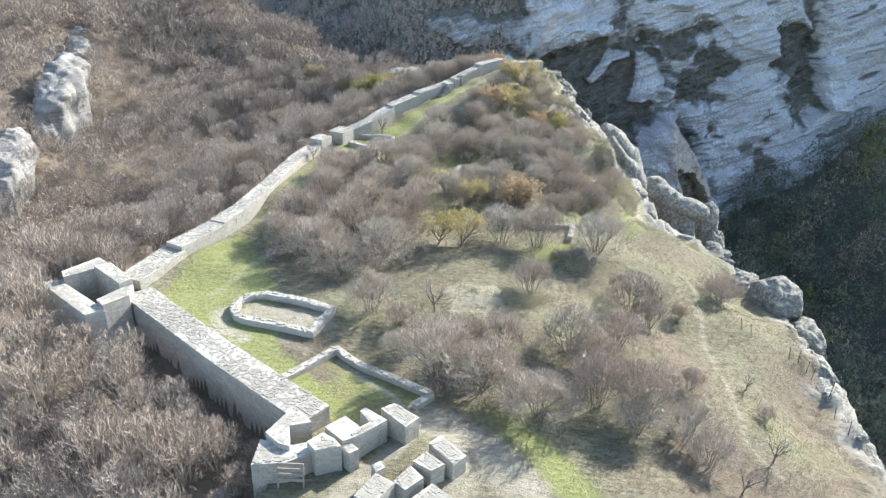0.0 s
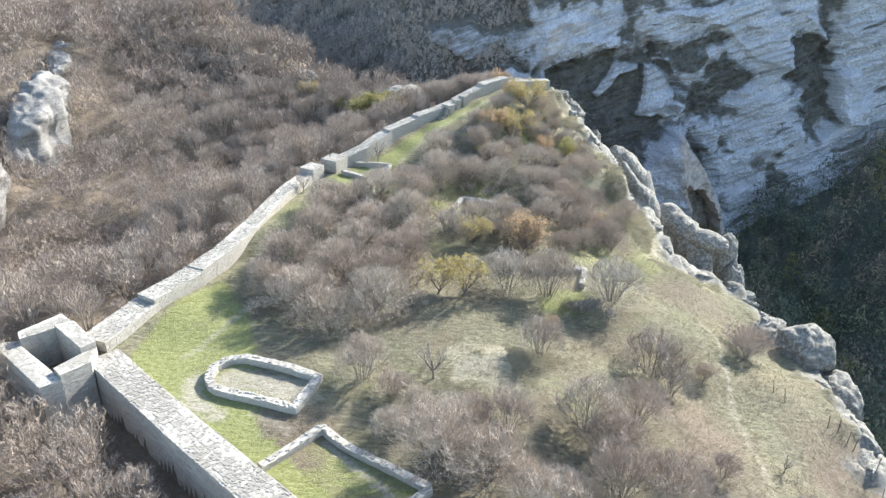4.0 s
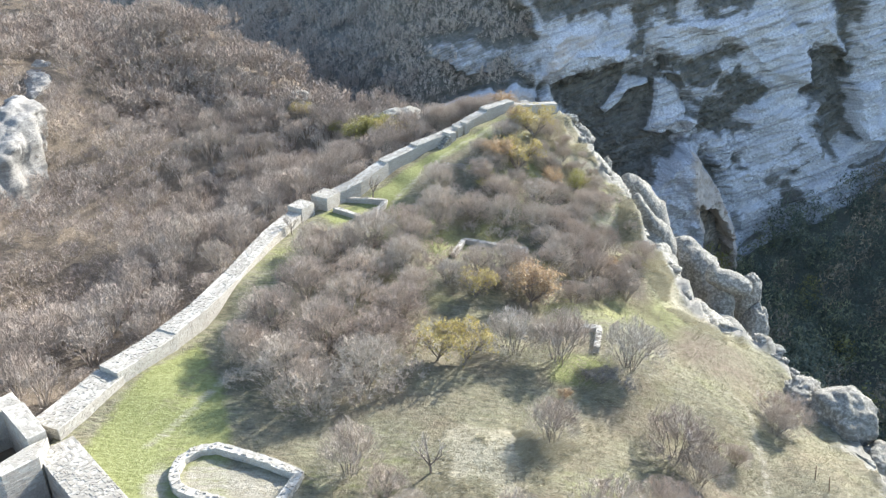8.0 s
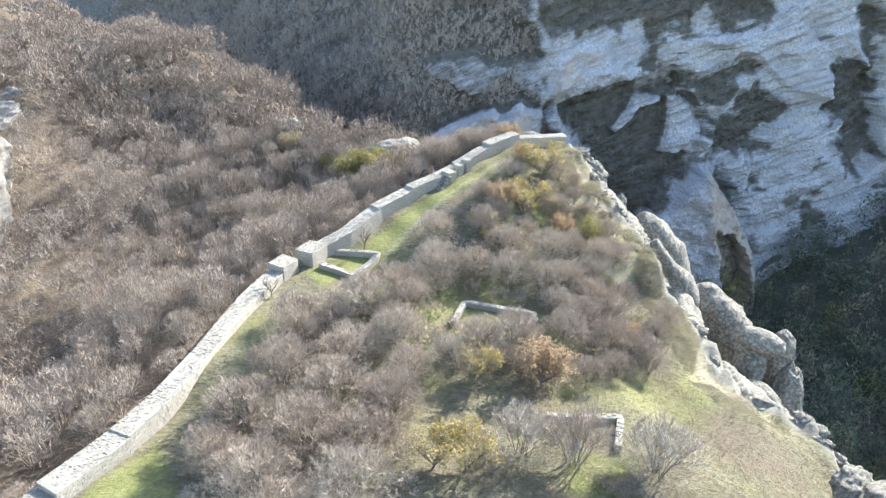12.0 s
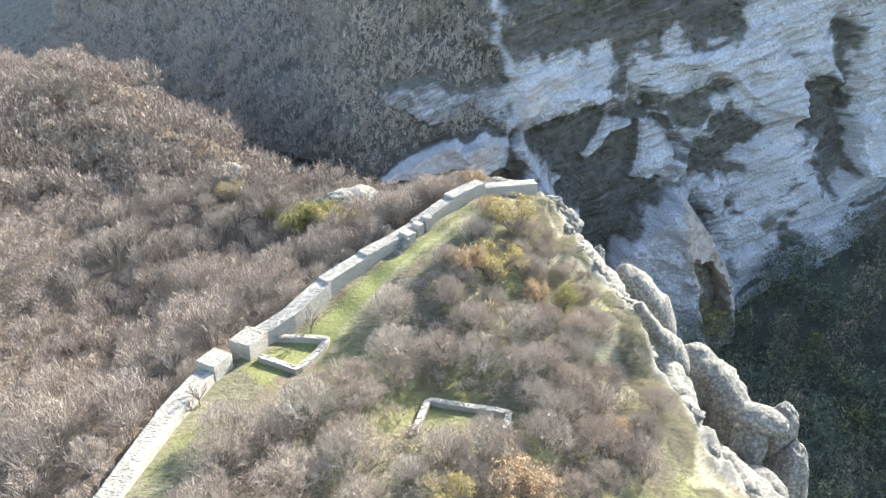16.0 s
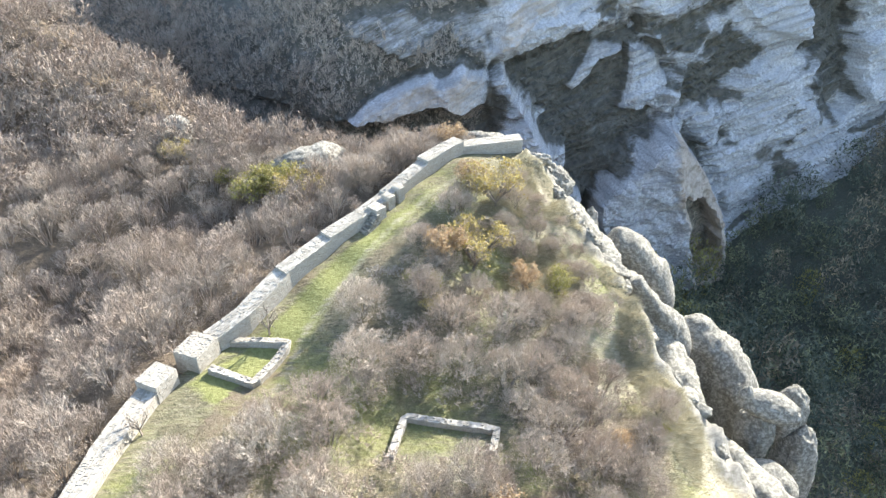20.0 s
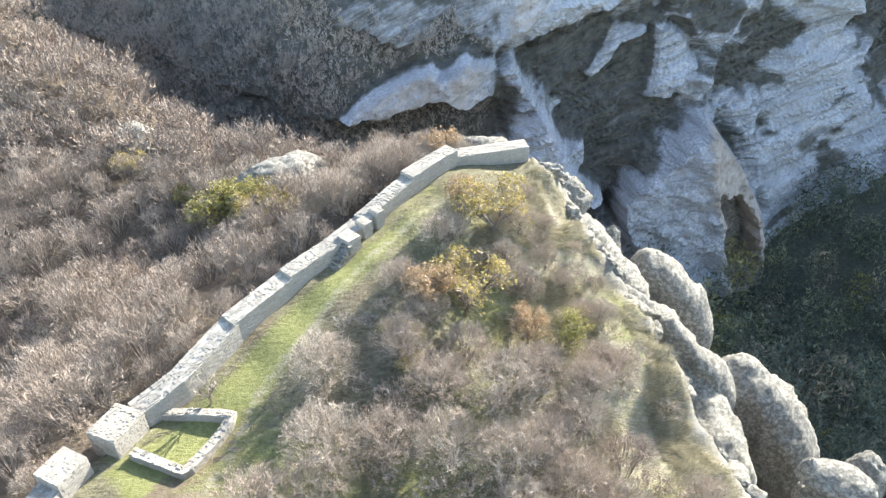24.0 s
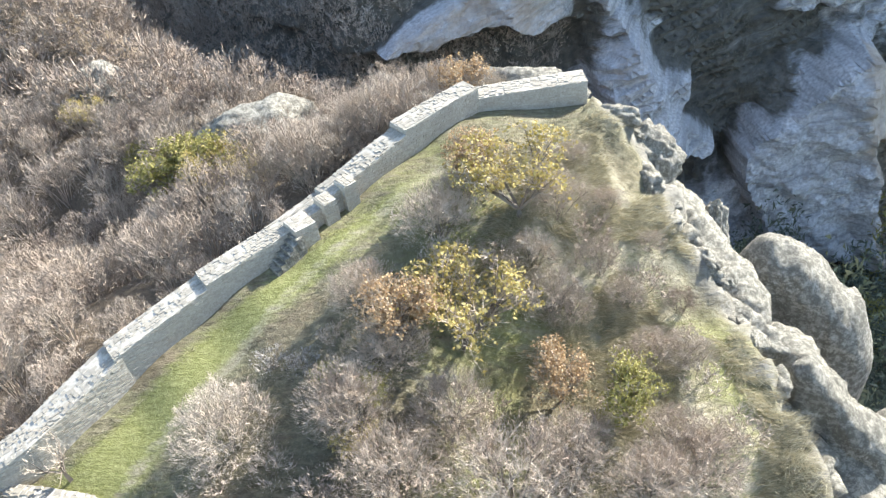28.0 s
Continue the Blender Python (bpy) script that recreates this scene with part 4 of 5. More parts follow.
# slatted wooden panel leaning on the gate tower
def build_panel():
    m, nt, b = nodes_of("grey_timber", 0.8)
    nt.links.new(ramp(nt, noise_node(nt, 6, 6, 0.6, (1, 1, 8)), [(0.3, (0.16, 0.14, 0.12)), (0.7, (0.38, 0.35, 0.31))]), b.inputs["Base Color"])
    root = new("timber_panel")
    root.location = (-8.4, 29.9, ground_at(-8.4, 29.9))
    tagged(root, "weathered slatted timber panel leaning against the gate tower", "panel")
    for x in (-0.75, 0.75):
        heap = Heap()
        heap.block(np.array([x, -0.2, 0]), np.array([0.05, 0, 0]), np.array([0, 0.05, 0]), np.array([0, 0.2, 1.7]))
        heap.done("post", m, root, kind="")
    for z in (0.5, 0.85, 1.2, 1.55):
        heap = Heap()
        heap.block(np.array([0, -0.22 + 0.12 * z, z]), np.array([0.8, 0, 0]), np.array([0, 0.03, 0]), np.array([0, 0, 0.22]))
        heap.done("slat", m, root, kind="")


build_panel()


# ---- rocks ----
def boulder(name, at, size, turn=0.0, seed=1, label="rounded grey limestone boulder", category="rock", rough=0.22, level=4, material=None, kind="", beds=0.0, cuts=4, smooth=True, grain=1.1):
    bm = bmesh.new()
    bmesh.ops.create_icosphere(bm, subdivisions=level, radius=1)
    off = Vector((seed * 7.31, seed * 3.17, seed * 1.93))
    chip = random.Random(seed)
    planes = [(Vector((chip.gauss(0, 1), chip.gauss(0, 1), chip.gauss(0, 0.8))).normalized(), chip.uniform(0.62, 0.9)) for _ in range(cuts)]
    for v in bm.verts:
        p = v.co.copy()
        d = 1 + rough * noise.fractal(p * grain + off, 0.8, 2.0, 6) + rough * 0.5 * abs(noise.noise(p * 2.7 + off))
        if beds:
            d += beds * noise.noise(Vector((p.x * 0.6, p.y * 0.6, p.z * size[2] * 1.6)) + off)
        p = p * d
        for n_, h_ in planes:
            q = p.dot(n_) - h_
            if q > 0:
                p = p - n_ * q * 0.85
        v.co = p
        v.co = Vector((v.co.x * size[0], v.co.y * size[1], v.co.z * size[2]))
    for f in bm.faces:
        f.smooth = smooth
    me = bpy.data.meshes.new(name)
    bm.to_mesh(me)
    bm.free()
    me.materials.append(material or M_ROCK)
    ob = new(name, me)
    ob.matrix_world = pose(*at, 0, 0, turn)
    tagged(ob, label, category, "", kind)
    return ob


def ridge(name, spine, drop, seed, label, category="rock", rough=0.3, material=None, across=44, along=64, flat=1.0, grit=0.10):
    """A rounded back of rock along a spine of (x, y, height of the top, half width), falling steeply on both sides."""
    spine = np.array(spine, float)
    cum = np.concatenate([[0], np.cumsum(np.hypot(*np.diff(spine[:, :2], axis=0).T))])
    s = np.linspace(0, cum[-1], along)
    c = np.stack([np.interp(s, cum, spine[:, k]) for k in range(4)], 1)
    for _ in range(6):
        c[1:-1] = (c[:-2] + 2 * c[1:-1] + c[2:]) / 4
    q = s / cum[-1]
    cap = np.sqrt(np.clip(1 - np.abs(2 * q - 1) ** 5, 0, 1))
    d = np.gradient(c[:, :2], axis=0)
    d /= np.linalg.norm(d, axis=1, keepdims=True)
    v = []
    off = Vector((seed * 5.1, seed * 2.3, seed * 1.7))
    for i in range(along):
        r = c[i, 3] * max(cap[i], 0.05)
        mid = Vector((c[i, 0], c[i, 1], c[i, 2] - c[i, 3] * flat))
        side = Vector((d[i, 1], -d[i, 0], 0))
        for j in range(across):
            u = -1 + 2 * j / (across - 1)
            ang = max(-1.65, min(1.65, u * 3.1))
            low = max(0, abs(u) * 3.1 - 1.65) / 1.45
            n = side * math.sin(ang) + Vector((0, 0, math.cos(ang)))
            p = mid + side * math.sin(ang) * r + Vector((0, 0, math.cos(ang) * r * flat - low * drop))
            bulge = rough * r * noise.fractal(p * 0.35 + off, 0.9, 2.1, 4) + grit * noise.fractal(Vector((p.x, p.y, p.z * 2.2)) * (1.5 if grit < 0.2 else 0.8) + off, 0.7, 2.0, 4)
            v.append(p + n * bulge + side * (0.25 * low * r * (1 if u > 0 else -1)))
    f = [(i * across + j, (i + 1) * across + j, (i + 1) * across + j + 1, i * across + j + 1) for i in range(along - 1) for j in range(across - 1)]
    f += [tuple(range(across)), tuple((along - 1) * across + j for j in range(across))[::-1]]
    ob = mesh_ob(name, v, f, material or M_ROCK, smooth=True)
    return tagged(ob, label, category)


WHALEBACK = "long rounded back of weathered grey limestone below the rim"
ridge("rock_ridge", [(23.6, 107.2, 2.2, 1.0), (25.4, 106.8, 4.0, 1.6), (27.5, 106.0, 3.0, 1.9), (29.8, 104.8, 1.0, 2.3), (31.8, 103.6, -2.2, 2.1)], 10, 1, WHALEBACK)
ridge("rock_ridge", [(23.6, 97.0, 4.5, 0.8), (24.4, 96.8, 4.6, 0.9), (25.6, 96.5, 3.0, 0.8), (27.0, 96.0, 1.3, 1.2), (28.6, 95.4, 0.2, 1.6), (29.8, 94.4, -1.6, 1.5)], 6, 2, WHALEBACK, rough=0.22)
ridge("rock_ridge", [(30.2, 99.9, -2.8, 1.5), (32.3, 98.6, -2.2, 2.1), (34.6, 96.8, -3.4, 2.6), (36.6, 94.6, -6.2, 2.6), (38.0, 92.6, -10, 2.3)], 12, 3, WHALEBACK)
ridge("rock_ridge", [(24.0, 102.0, 3.2, 1.6), (25.2, 99.0, 2.2, 2.0), (26.6, 95.6, 0.0, 2.2), (27.4, 91.5, -1.6, 2.2), (28.4, 87.5, -2.6, 1.8)], 14, 4, "pale broken limestone edge falling to the gorge", rough=0.25, material=M_EDGE, grit=0.16)
ridge("rock_ridge", [(19.2, 109.4, 7.6, 1.6), (21.0, 106.6, 5.8, 1.8), (22.6, 103.0, 4.4, 1.7), (23.6, 100.6, 3.4, 1.4)], 14, 5, "pale broken limestone edge falling to the gorge", rough=0.25, material=M_EDGE, grit=0.16)
ridge("rock_ridge", [(28.0, 86.0, -3.0, 1.4), (29.2, 82.5, -3.6, 1.7), (31.0, 78.6, -4.0, 1.8), (33.6, 74.4, -4.8, 1.8), (36.0, 70.6, -5.6, 1.7)], 14, 9, "pale broken limestone edge falling to the gorge", rough=0.28, material=M_EDGE, grit=0.16)
ridge("rock_ridge", [(37.6, 61.5, -6.4, 1.6), (37.0, 57.0, -6.2, 1.6), (36.2, 52.0, -6.0, 1.8), (35.4, 47.0, -6.2, 1.6), (34.4, 41.5, -6.0, 1.4), (34.2, 36.0, -6.4, 1.4)], 14, 10, "pale broken limestone edge falling to the gorge", rough=0.28, material=M_EDGE, grit=0.16)
# place, half sizes, turn, roughness, lean
ROCKS = [((36.4, 65.2, -5.6), (3.0, 3.2, 3.3), 20, 0.2, 0), ((34.2, 67.8, -4.6), (2.2, 1.6, 1.4), 40, 0.25, 0), ((38.0, 60.5, -7.8), (2.4, 3.0, 2.6), 10, 0.25, 0),
         ((37.2, 88.2, -5.6), (1.5, 1.6, 3.4), 0, 0.10, 0), ((37.8, 86.0, -11.5), (2.0, 2.0, 6.0), 0, 0.12, -6), ((33.8, 86.6, -2.6), (1.5, 2.7, 1.25), 72, 0.10, 10), ((31.6, 87.0, -1.5), (0.55, 0.6, 0.9), 0, 0.12, 0), ((33.4, 86.9, -6.2), (1.6, 1.8, 3.0), 0, 0.14, 0), ((32.2, 81.8, -6.6), (1.9, 2.5, 1.75), 60, 0.08, 8),
         ((29.9, 83.6, -6.6), (1.0, 1.0, 0.9), 0, 0.25, 0), ((22.4, 108.2, 1.8), (1.1, 1.3, 3.5), 0, 0.2, 0), ((18.0, 110.6, 7.4), (2.4, 2.0, 2.2), 0, 0.3, 0), ((11.2, 115.6, 9.3), (4.2, 2.4, 2.0), -15, 0.25, 0),
         ((-7.8, 117.2, 7.0), (4.6, 3.0, 2.3), 20, 0.2, 0), ((-25.4, 126.0, 6.0), (3.0, 2.6, 3.4), 0, 0.2, 0), ((-22.0, 127.5, 4.6), (2.4, 2.0, 2.4), 0, 0.2, 0)]
for number, (at, size, turn, rough, lean) in enumerate(ROCKS):
    rock = boulder("boulder", at, size, 0, number + 3, "pale weathered limestone boulder at the cliff edge" if at[0] > 15 else "pale bare limestone outcrop on the wooded slope", rough=rough, level=5, beds=0.04, grain=1.4, cuts=0 if rough < 0.15 else 3)
    rock.matrix_world = pose(*at, lean, 0, turn)
# white crags on the hillside
CRAG = "sheer white limestone crag on the wooded hillside"
ridge("crag", [(-63.5, 112, 9, 1.8), (-60, 107, 11, 2.4), (-58.4, 102, 10.5, 2.4), (-58.6, 97, 7.5, 2.2), (-59.5, 93.5, 4, 1.6)], 12, 6, CRAG, "crag", 0.4, M_CRAG, flat=0.6, grit=0.35)
ridge("crag", [(-70, 131, 12.0, 1.2), (-68, 126.5, 12.6, 1.6), (-65.8, 121.5, 11.6, 1.6), (-64.6, 117, 9.6, 1.2)], 10, 7, CRAG, "crag", 0.4, M_CRAG, flat=0.6, grit=0.35)
ridge("crag", [(-58.5, 87.5, 4.5, 1.4), (-56.4, 84, 5.5, 1.9), (-55.6, 80, 3.0, 1.7), (-56, 77, 0, 1.2)], 9, 8, CRAG, "crag", 0.4, M_CRAG, flat=0.6, grit=0.35)


def rim_outcrops():
    """Rough pale rock that breaks through the turf all along the rim."""
    rng = random.Random(5)
    shapes = []
    line = RIM_LINE[:15]
    for (ax, ay), (bx, by) in zip(line, line[1:]):
        n = max(1, int(math.hypot(bx - ax, by - ay) * 1.5))
        for i in range(n):
            q = (i + rng.random()) / n
            out = rng.uniform(-1.7, 2.4)
            x, y = ax + (bx - ax) * q + out, ay + (by - ay) * q + rng.uniform(-0.6, 0.6)
            s = rng.uniform(0.35, 0.9) if i % 4 else rng.uniform(0.9, 1.6)
            at = (x, y, ground_at(x, y) - 0.42 * s)
            turn = math.degrees(math.atan2(by - ay, bx - ax)) - 90 + rng.uniform(-35, 35)
            if len(shapes) < 10:
                ob = boulder("outcrop", at, (0.8, 1.5, 0.7), turn, 300 + 7 * len(shapes), "rough pale limestone outcrop on the rim", "rock", 0.40, 4, M_EDGE, beds=0.2, cuts=4, grain=1.9)
                shapes.append(ob)
            else:
                ob = copy_thing(rng.choice(shapes), Matrix.Identity(4))
            ob.matrix_basis = pose(*at, rng.uniform(-15, 15), rng.uniform(5, 30), turn) @ Matrix.Diagonal((s, s * rng.uniform(0.7, 1.3), s * rng.uniform(0.7, 1.2), 1))


rim_outcrops()


# ---- trees and bushes ----
def unit(v):
    return v / np.maximum(np.linalg.norm(v, axis=-1, keepdims=True), 1e-9)


class Branches:
    """Bare wood as thin tapered strips and prisms, level by level."""

    def __init__(self, rng):
        self.rng = rng
        self.v, self.f, self.n = [], [], 0

    def sticks(self, a, b, ra, rb):
        """Three-sided tapered sticks."""
        d = unit(b - a)
        side = unit(np.cross(d, self.rng.normal(size=d.shape)))
        other = np.cross(d, side)
        rings = []
        for p, r in ((a, ra), (b, rb)):
            for k in range(3):
                ang = 2 * math.pi * k / 3
                rings.append(p + (side * math.cos(ang) + other * math.sin(ang)) * np.asarray(r)[..., None])
        m = len(a)
        v = np.stack(rings, 1).reshape(-1, 3)
        base = self.n + 6 * np.arange(m)[:, None]
        for k in range(3):
            q = (k + 1) % 3
            self.f.append(np.concatenate([base + k, base + q, base + 3 + q], 1))
            self.f.append(np.concatenate([base + k, base + 3 + q, base + 3 + k], 1))
        self.v.append(v)
        self.n += len(v)

    def twigs(self, a, b, w):
        """Single thin triangles."""
        d = unit(b - a)
        side = unit(np.cross(d, self.rng.normal(size=d.shape))) * np.asarray(w)[..., None]
        v = np.stack([a - side, a + side, b], 1).reshape(-1, 3)
        self.f.append((self.n + np.arange(3 * len(a))).reshape(-1, 3))
        self.v.append(v)
        self.n += len(v)

    def arrays(self):
        return np.concatenate(self.v), np.concatenate(self.f)


def grow(rng, a, b, count, length, spread, rise, low=0.3):
    """Children of the sticks a..b."""
    m = len(a)
    q = rng.uniform(low, 1.0, (m, count, 1))
    q[:, 0] = 1.0
    start = a[:, None] + (b - a)[:, None] * q
    d = unit((b - a)[:, None] + spread * rng.normal(size=(m, count, 3)) * np.linalg.norm(b - a, axis=1)[:, None, None] + np.array([0, 0, rise]))
    ln = length * rng.uniform(0.55, 1.25, (m, count, 1))
    return start.reshape(-1, 3), (start + d * ln).reshape(-1, 3)


def bare_wood(seed, stems, height, spread, counts=(6, 6, 5), trunk=0.0, thick=0.05, twig=0.013):
    """Trunk and twig arrays of a bare bush or tree."""
    rng = np.random.default_rng(seed)
    wood, fine = Branches(rng), Branches(rng)
    ang = rng.uniform(0, 2 * math.pi, stems)
    r = rng.uniform(0.05, 0.35, stems) * spread * (0.25 if trunk else 1)
    a = np.stack([np.cos(ang) * r, np.sin(ang) * r, np.full(stems, -0.15)], 1)
    if trunk:
        top = np.array([[rng.normal() * 0.15, rng.normal() * 0.15, trunk]])
        wood.sticks(np.array([[0, 0, -0.3]]), top, np.array([thick * 1.8]), np.array([thick * 1.3]))
        a = np.repeat(top, stems, 0)
    out = np.stack([np.cos(ang), np.sin(ang), np.zeros(stems)], 1)
    lean = rng.uniform(0.15, 0.75, (stems, 1)) * spread / height * 1.9
    reach = (height - trunk) * 0.5
    b = a + unit(out * lean + np.array([0, 0, 1.0])) * reach * rng.uniform(0.8, 1.15, (stems, 1))
    wood.sticks(a, b, np.full(stems, thick), np.full(stems, thick * 0.6))
    a1, b1 = grow(rng, a, b, counts[0], reach * 0.75, 0.45, 0.5)
    wood.sticks(a1, b1, np.full(len(a1), thick * 0.45), np.full(len(a1), thick * 0.2))
    a2, b2 = grow(rng, a1, b1, counts[1], reach * 0.42, 0.5, 0.3, 0.2)

    def within(p):
        """Draws tips that reach out too far back to a rounded crown."""
        mid = np.array([0, 0, height * 0.5])
        q = (p - mid) / np.array([spread, spread, height * 0.5])
        r = np.linalg.norm(q, axis=1, keepdims=True)
        return mid + q / np.maximum(1, r ** 0.75) * np.array([spread, spread, height * 0.5])
    b2 = within(b2)
    fine.twigs(a2, b2, np.full(len(a2), twig * 1.5))
    tips = b2
    if len(counts) > 2:
        a3, b3 = grow(rng, a2, b2, counts[2], reach * 0.26, 0.55, 0.15, 0.2)
        b3 = within(b3)
        fine.twigs(a3, b3, np.full(len(a3), twig))
        tips = b3
    return wood.arrays(), fine.arrays(), tips


def brush_wood(seed, stems, height, spread, twigs=3600, thick=0.018, twig=0.011, reach=0.13, loose=0.75):
    """A leafless bush or young tree: bent stems from the foot, two orders of forked branches, and short twigs in all directions about them."""
    rng = np.random.default_rng(seed)
    wood, fine = Branches(rng), Branches(rng)
    ang = np.arange(stems) * 2.4 + rng.normal(size=stems) * 0.3
    out = np.sqrt((np.arange(stems) + 0.6) / stems) * rng.uniform(0.8, 1.1, stems)
    top = np.clip(1.0 - 0.34 * out ** 2, 0.3, 1) * rng.uniform(0.72, 1.0, stems)
    tip = np.stack([np.cos(ang) * out * spread * 0.8, np.sin(ang) * out * spread * 0.8, height * 0.9 * top], 1)
    foot = np.concatenate([tip[:, :2] * 0.16 + rng.normal(size=(stems, 2)) * 0.14, np.full((stems, 1), -0.15)], 1)
    mid = foot + (tip - foot) * 0.5 + np.concatenate([-0.09 * tip[:, :2], np.full((stems, 1), 0.05 * height)], 1) + rng.normal(size=(stems, 3)) * 0.12
    wood.sticks(foot, mid, np.full(stems, thick), np.full(stems, thick * 0.7))
    wood.sticks(mid, tip, np.full(stems, thick * 0.7), np.full(stems, thick * 0.35))

    def limbs(a, b, count, length, bend, rise, low):
        """Branches off a..b, turned outwards and upwards."""
        q = rng.uniform(low, 1.0, (len(a), count, 1))
        start = a[:, None] + (b - a)[:, None] * q
        d = unit(unit(b - a)[:, None] + bend * unit(rng.normal(size=(len(a), count, 3))) + np.array([0, 0, rise]))
        end = start + d * length * rng.uniform(0.5, 1.3, (len(a), count, 1))
        return start.reshape(-1, 3), end.reshape(-1, 3)
    a1, b1 = limbs(mid, tip, 6, height * 0.27, 0.75, 0.4, -0.25)

    def within(p, slack):
        """Draws what reaches out too far back to a rounded, slightly lobed crown."""
        c = np.array([0, 0, height * 0.42])
        q = (p - c) / np.array([spread, spread, height * 0.56])
        turn = np.arctan2(q[:, 1], q[:, 0])
        lobe = 1 + 0.10 * np.sin(3 * turn + seed) + 0.07 * np.sin(5 * turn + 2.1 * seed + 4 * q[:, 2])
        r = np.linalg.norm(q, axis=1) / lobe
        return c + q * np.minimum(1, slack / np.maximum(r, 1e-6))[:, None] * np.array([spread, spread, height * 0.56])
    b1 = within(b1, 0.93)
    wood.sticks(a1, b1, np.full(len(a1), thick * 0.4), np.full(len(a1), thick * 0.2))
    a2, b2 = limbs(a1, b1, 4, height * 0.15, 0.9, 0.2, 0.2)
    b2 = within(b2, 1.0)
    fine.twigs(a2, b2, np.full(len(a2), twig * 1.5))
    pick = rng.integers(0, len(a2), twigs)
    q = rng.uniform(0.0, 1.05, (twigs, 1))
    p = a2[pick] + (b2 - a2)[pick] * q
    d = unit(unit(b2 - a2)[pick] + loose * rng.normal(size=(twigs, 3)) + np.array([0, 0, 0.4]))
    free = rng.random(twigs) < 0.45
    u = unit(rng.normal(size=(twigs, 3)))
    u[:, 2] = np.where(u[:, 2] < -0.66, -u[:, 2], u[:, 2])
    shell = np.array([0, 0, height * 0.42]) + u * np.array([spread, spread, height * 0.56]) * rng.uniform(0.5, 0.97, (twigs, 1))
    p = np.where(free[:, None], shell, p)
    d = np.where(free[:, None], unit(0.8 * u + 0.8 * loose * rng.normal(size=(twigs, 3)) + np.array([0, 0, 0.9])), d)
    b = within(p + d * height * reach * rng.uniform(0.5, 1.4, (twigs, 1)), 1.06)
    b[:, 2] = np.maximum(b[:, 2], 0.03)
    fine.twigs(p, b, twig * rng.uniform(0.6, 1.3, twigs))
    return wood.arrays(), fine.arrays(), b


def leaf_arrays(rng, tips, size, per=1):
    """Small three- and four-cornered leaves about the tips."""
    c = np.repeat(tips, per, 0) + rng.normal(size=(len(tips) * per, 3)) * size * 0.9
    u = unit(rng.normal(size=c.shape))
    w = unit(np.cross(u, rng.normal(size=c.shape)))
    s = size * rng.uniform(0.6, 1.3, (len(c), 1))
    v = np.stack([c - u * s, c + w * s * 0.6, c + u * s, c - w * s * 0.6], 1).reshape(-1, 3)
    return v, np.arange(len(v)).reshape(-1, 4)


def tree_thing(name, seed, stems, height, spread, label, category, twig_material_, leaf=None, leaf_share=0.6, counts=(6, 6, 5), trunk=0.0, thick=0.05, leaf_size=0.07, twig=0.013, group="", brush=False, full=False):
    root = new(name)
    (wv, wf), (fv, ff), tips = brush_wood(seed, stems, height, spread, counts, thick, twig, *((0.095, 0.6) if full else (0.11, 0.5))) if brush else bare_wood(seed, stems, height, spread, counts, trunk, thick, twig)
    mesh_ob("trunk", wv, wf, M_BARK, root)
    crown = mesh_ob("crown", fv, ff, twig_material_, root)
    if leaf:
        rng = np.random.default_rng(seed + 1)
        keep = tips[rng.random(len(tips)) < leaf_share]
        lv, lf = leaf_arrays(rng, keep, leaf_size, 4)
        mesh_ob("leaves", lv, lf, leaf, crown)
    return tagged(root, label, category, group)


BUSHES = [tree_thing("bush", 11 + k, (15, 12, 17, 13, 16)[k], (3.3, 3.7, 3.1, 3.5, 3.9)[k], 2.3, "dense bare grey-brown bush on the dry turf", "bush", M_TWIG if k % 2 else M_TWIG_RED, counts=7600, twig=0.009, thick=0.032, brush=True, group="bushes on the plateau") for k in range(5)]
FULL_BUSHES = [tree_thing("bush", 61 + k, (13, 11, 14, 12)[k], (3.3, 3.7, 3.1, 3.5)[k], 2.45, "dense rounded grey-brown leafless bush in the thicket", "bush", M_TWIG if k % 2 else M_TWIG_RED, counts=8400, twig=0.009, thick=0.036, brush=True, full=True, group="bushes in the thicket") for k in range(4)]
YELLOW_TREE = tree_thing("small_tree", 31, 7, 3.7, 2.6, "small tree with thinning yellow leaves", "tree", M_TWIG, M_YELLOW, 0.5, trunk=0.35, thick=0.07, leaf_size=0.075, group="autumn trees")
ORANGE_TREE = tree_thing("small_tree", 32, 7, 3.6, 2.3, "small tree with dry orange-brown leaves", "tree", M_TWIG_RED, M_ORANGE, 0.65, trunk=0.35, thick=0.06, leaf_size=0.075, group="autumn trees")
GREEN_TREE = tree_thing("small_tree", 33, 7, 3.3, 2.1, "small tree with yellow-green leaves", "tree", M_TWIG, M_GREEN, 0.8, trunk=0.35, thick=0.055, leaf_size=0.075, group="autumn trees")
BARE_TREE = tree_thing("bare_tree", 34, 4, 3.4, 1.6, "small leafless tree with a dark forked trunk", "tree", M_TWIG, None, counts=(5, 4, 3), trunk=0.7, thick=0.07, group="bare trees")
used = set()


def plant(template, x, y, size=1.0, turn=0.0, wide=1.0):
    m = pose(x, y, ground_at(x, y), 0, 0, turn) @ Matrix.Diagonal((size * wide, size * wide, size, 1))
    if template in used:
        ob = copy_thing(template, Matrix.Identity(4))
    else:
        ob = template
        used.add(template)
    ob.matrix_basis = m
    return ob


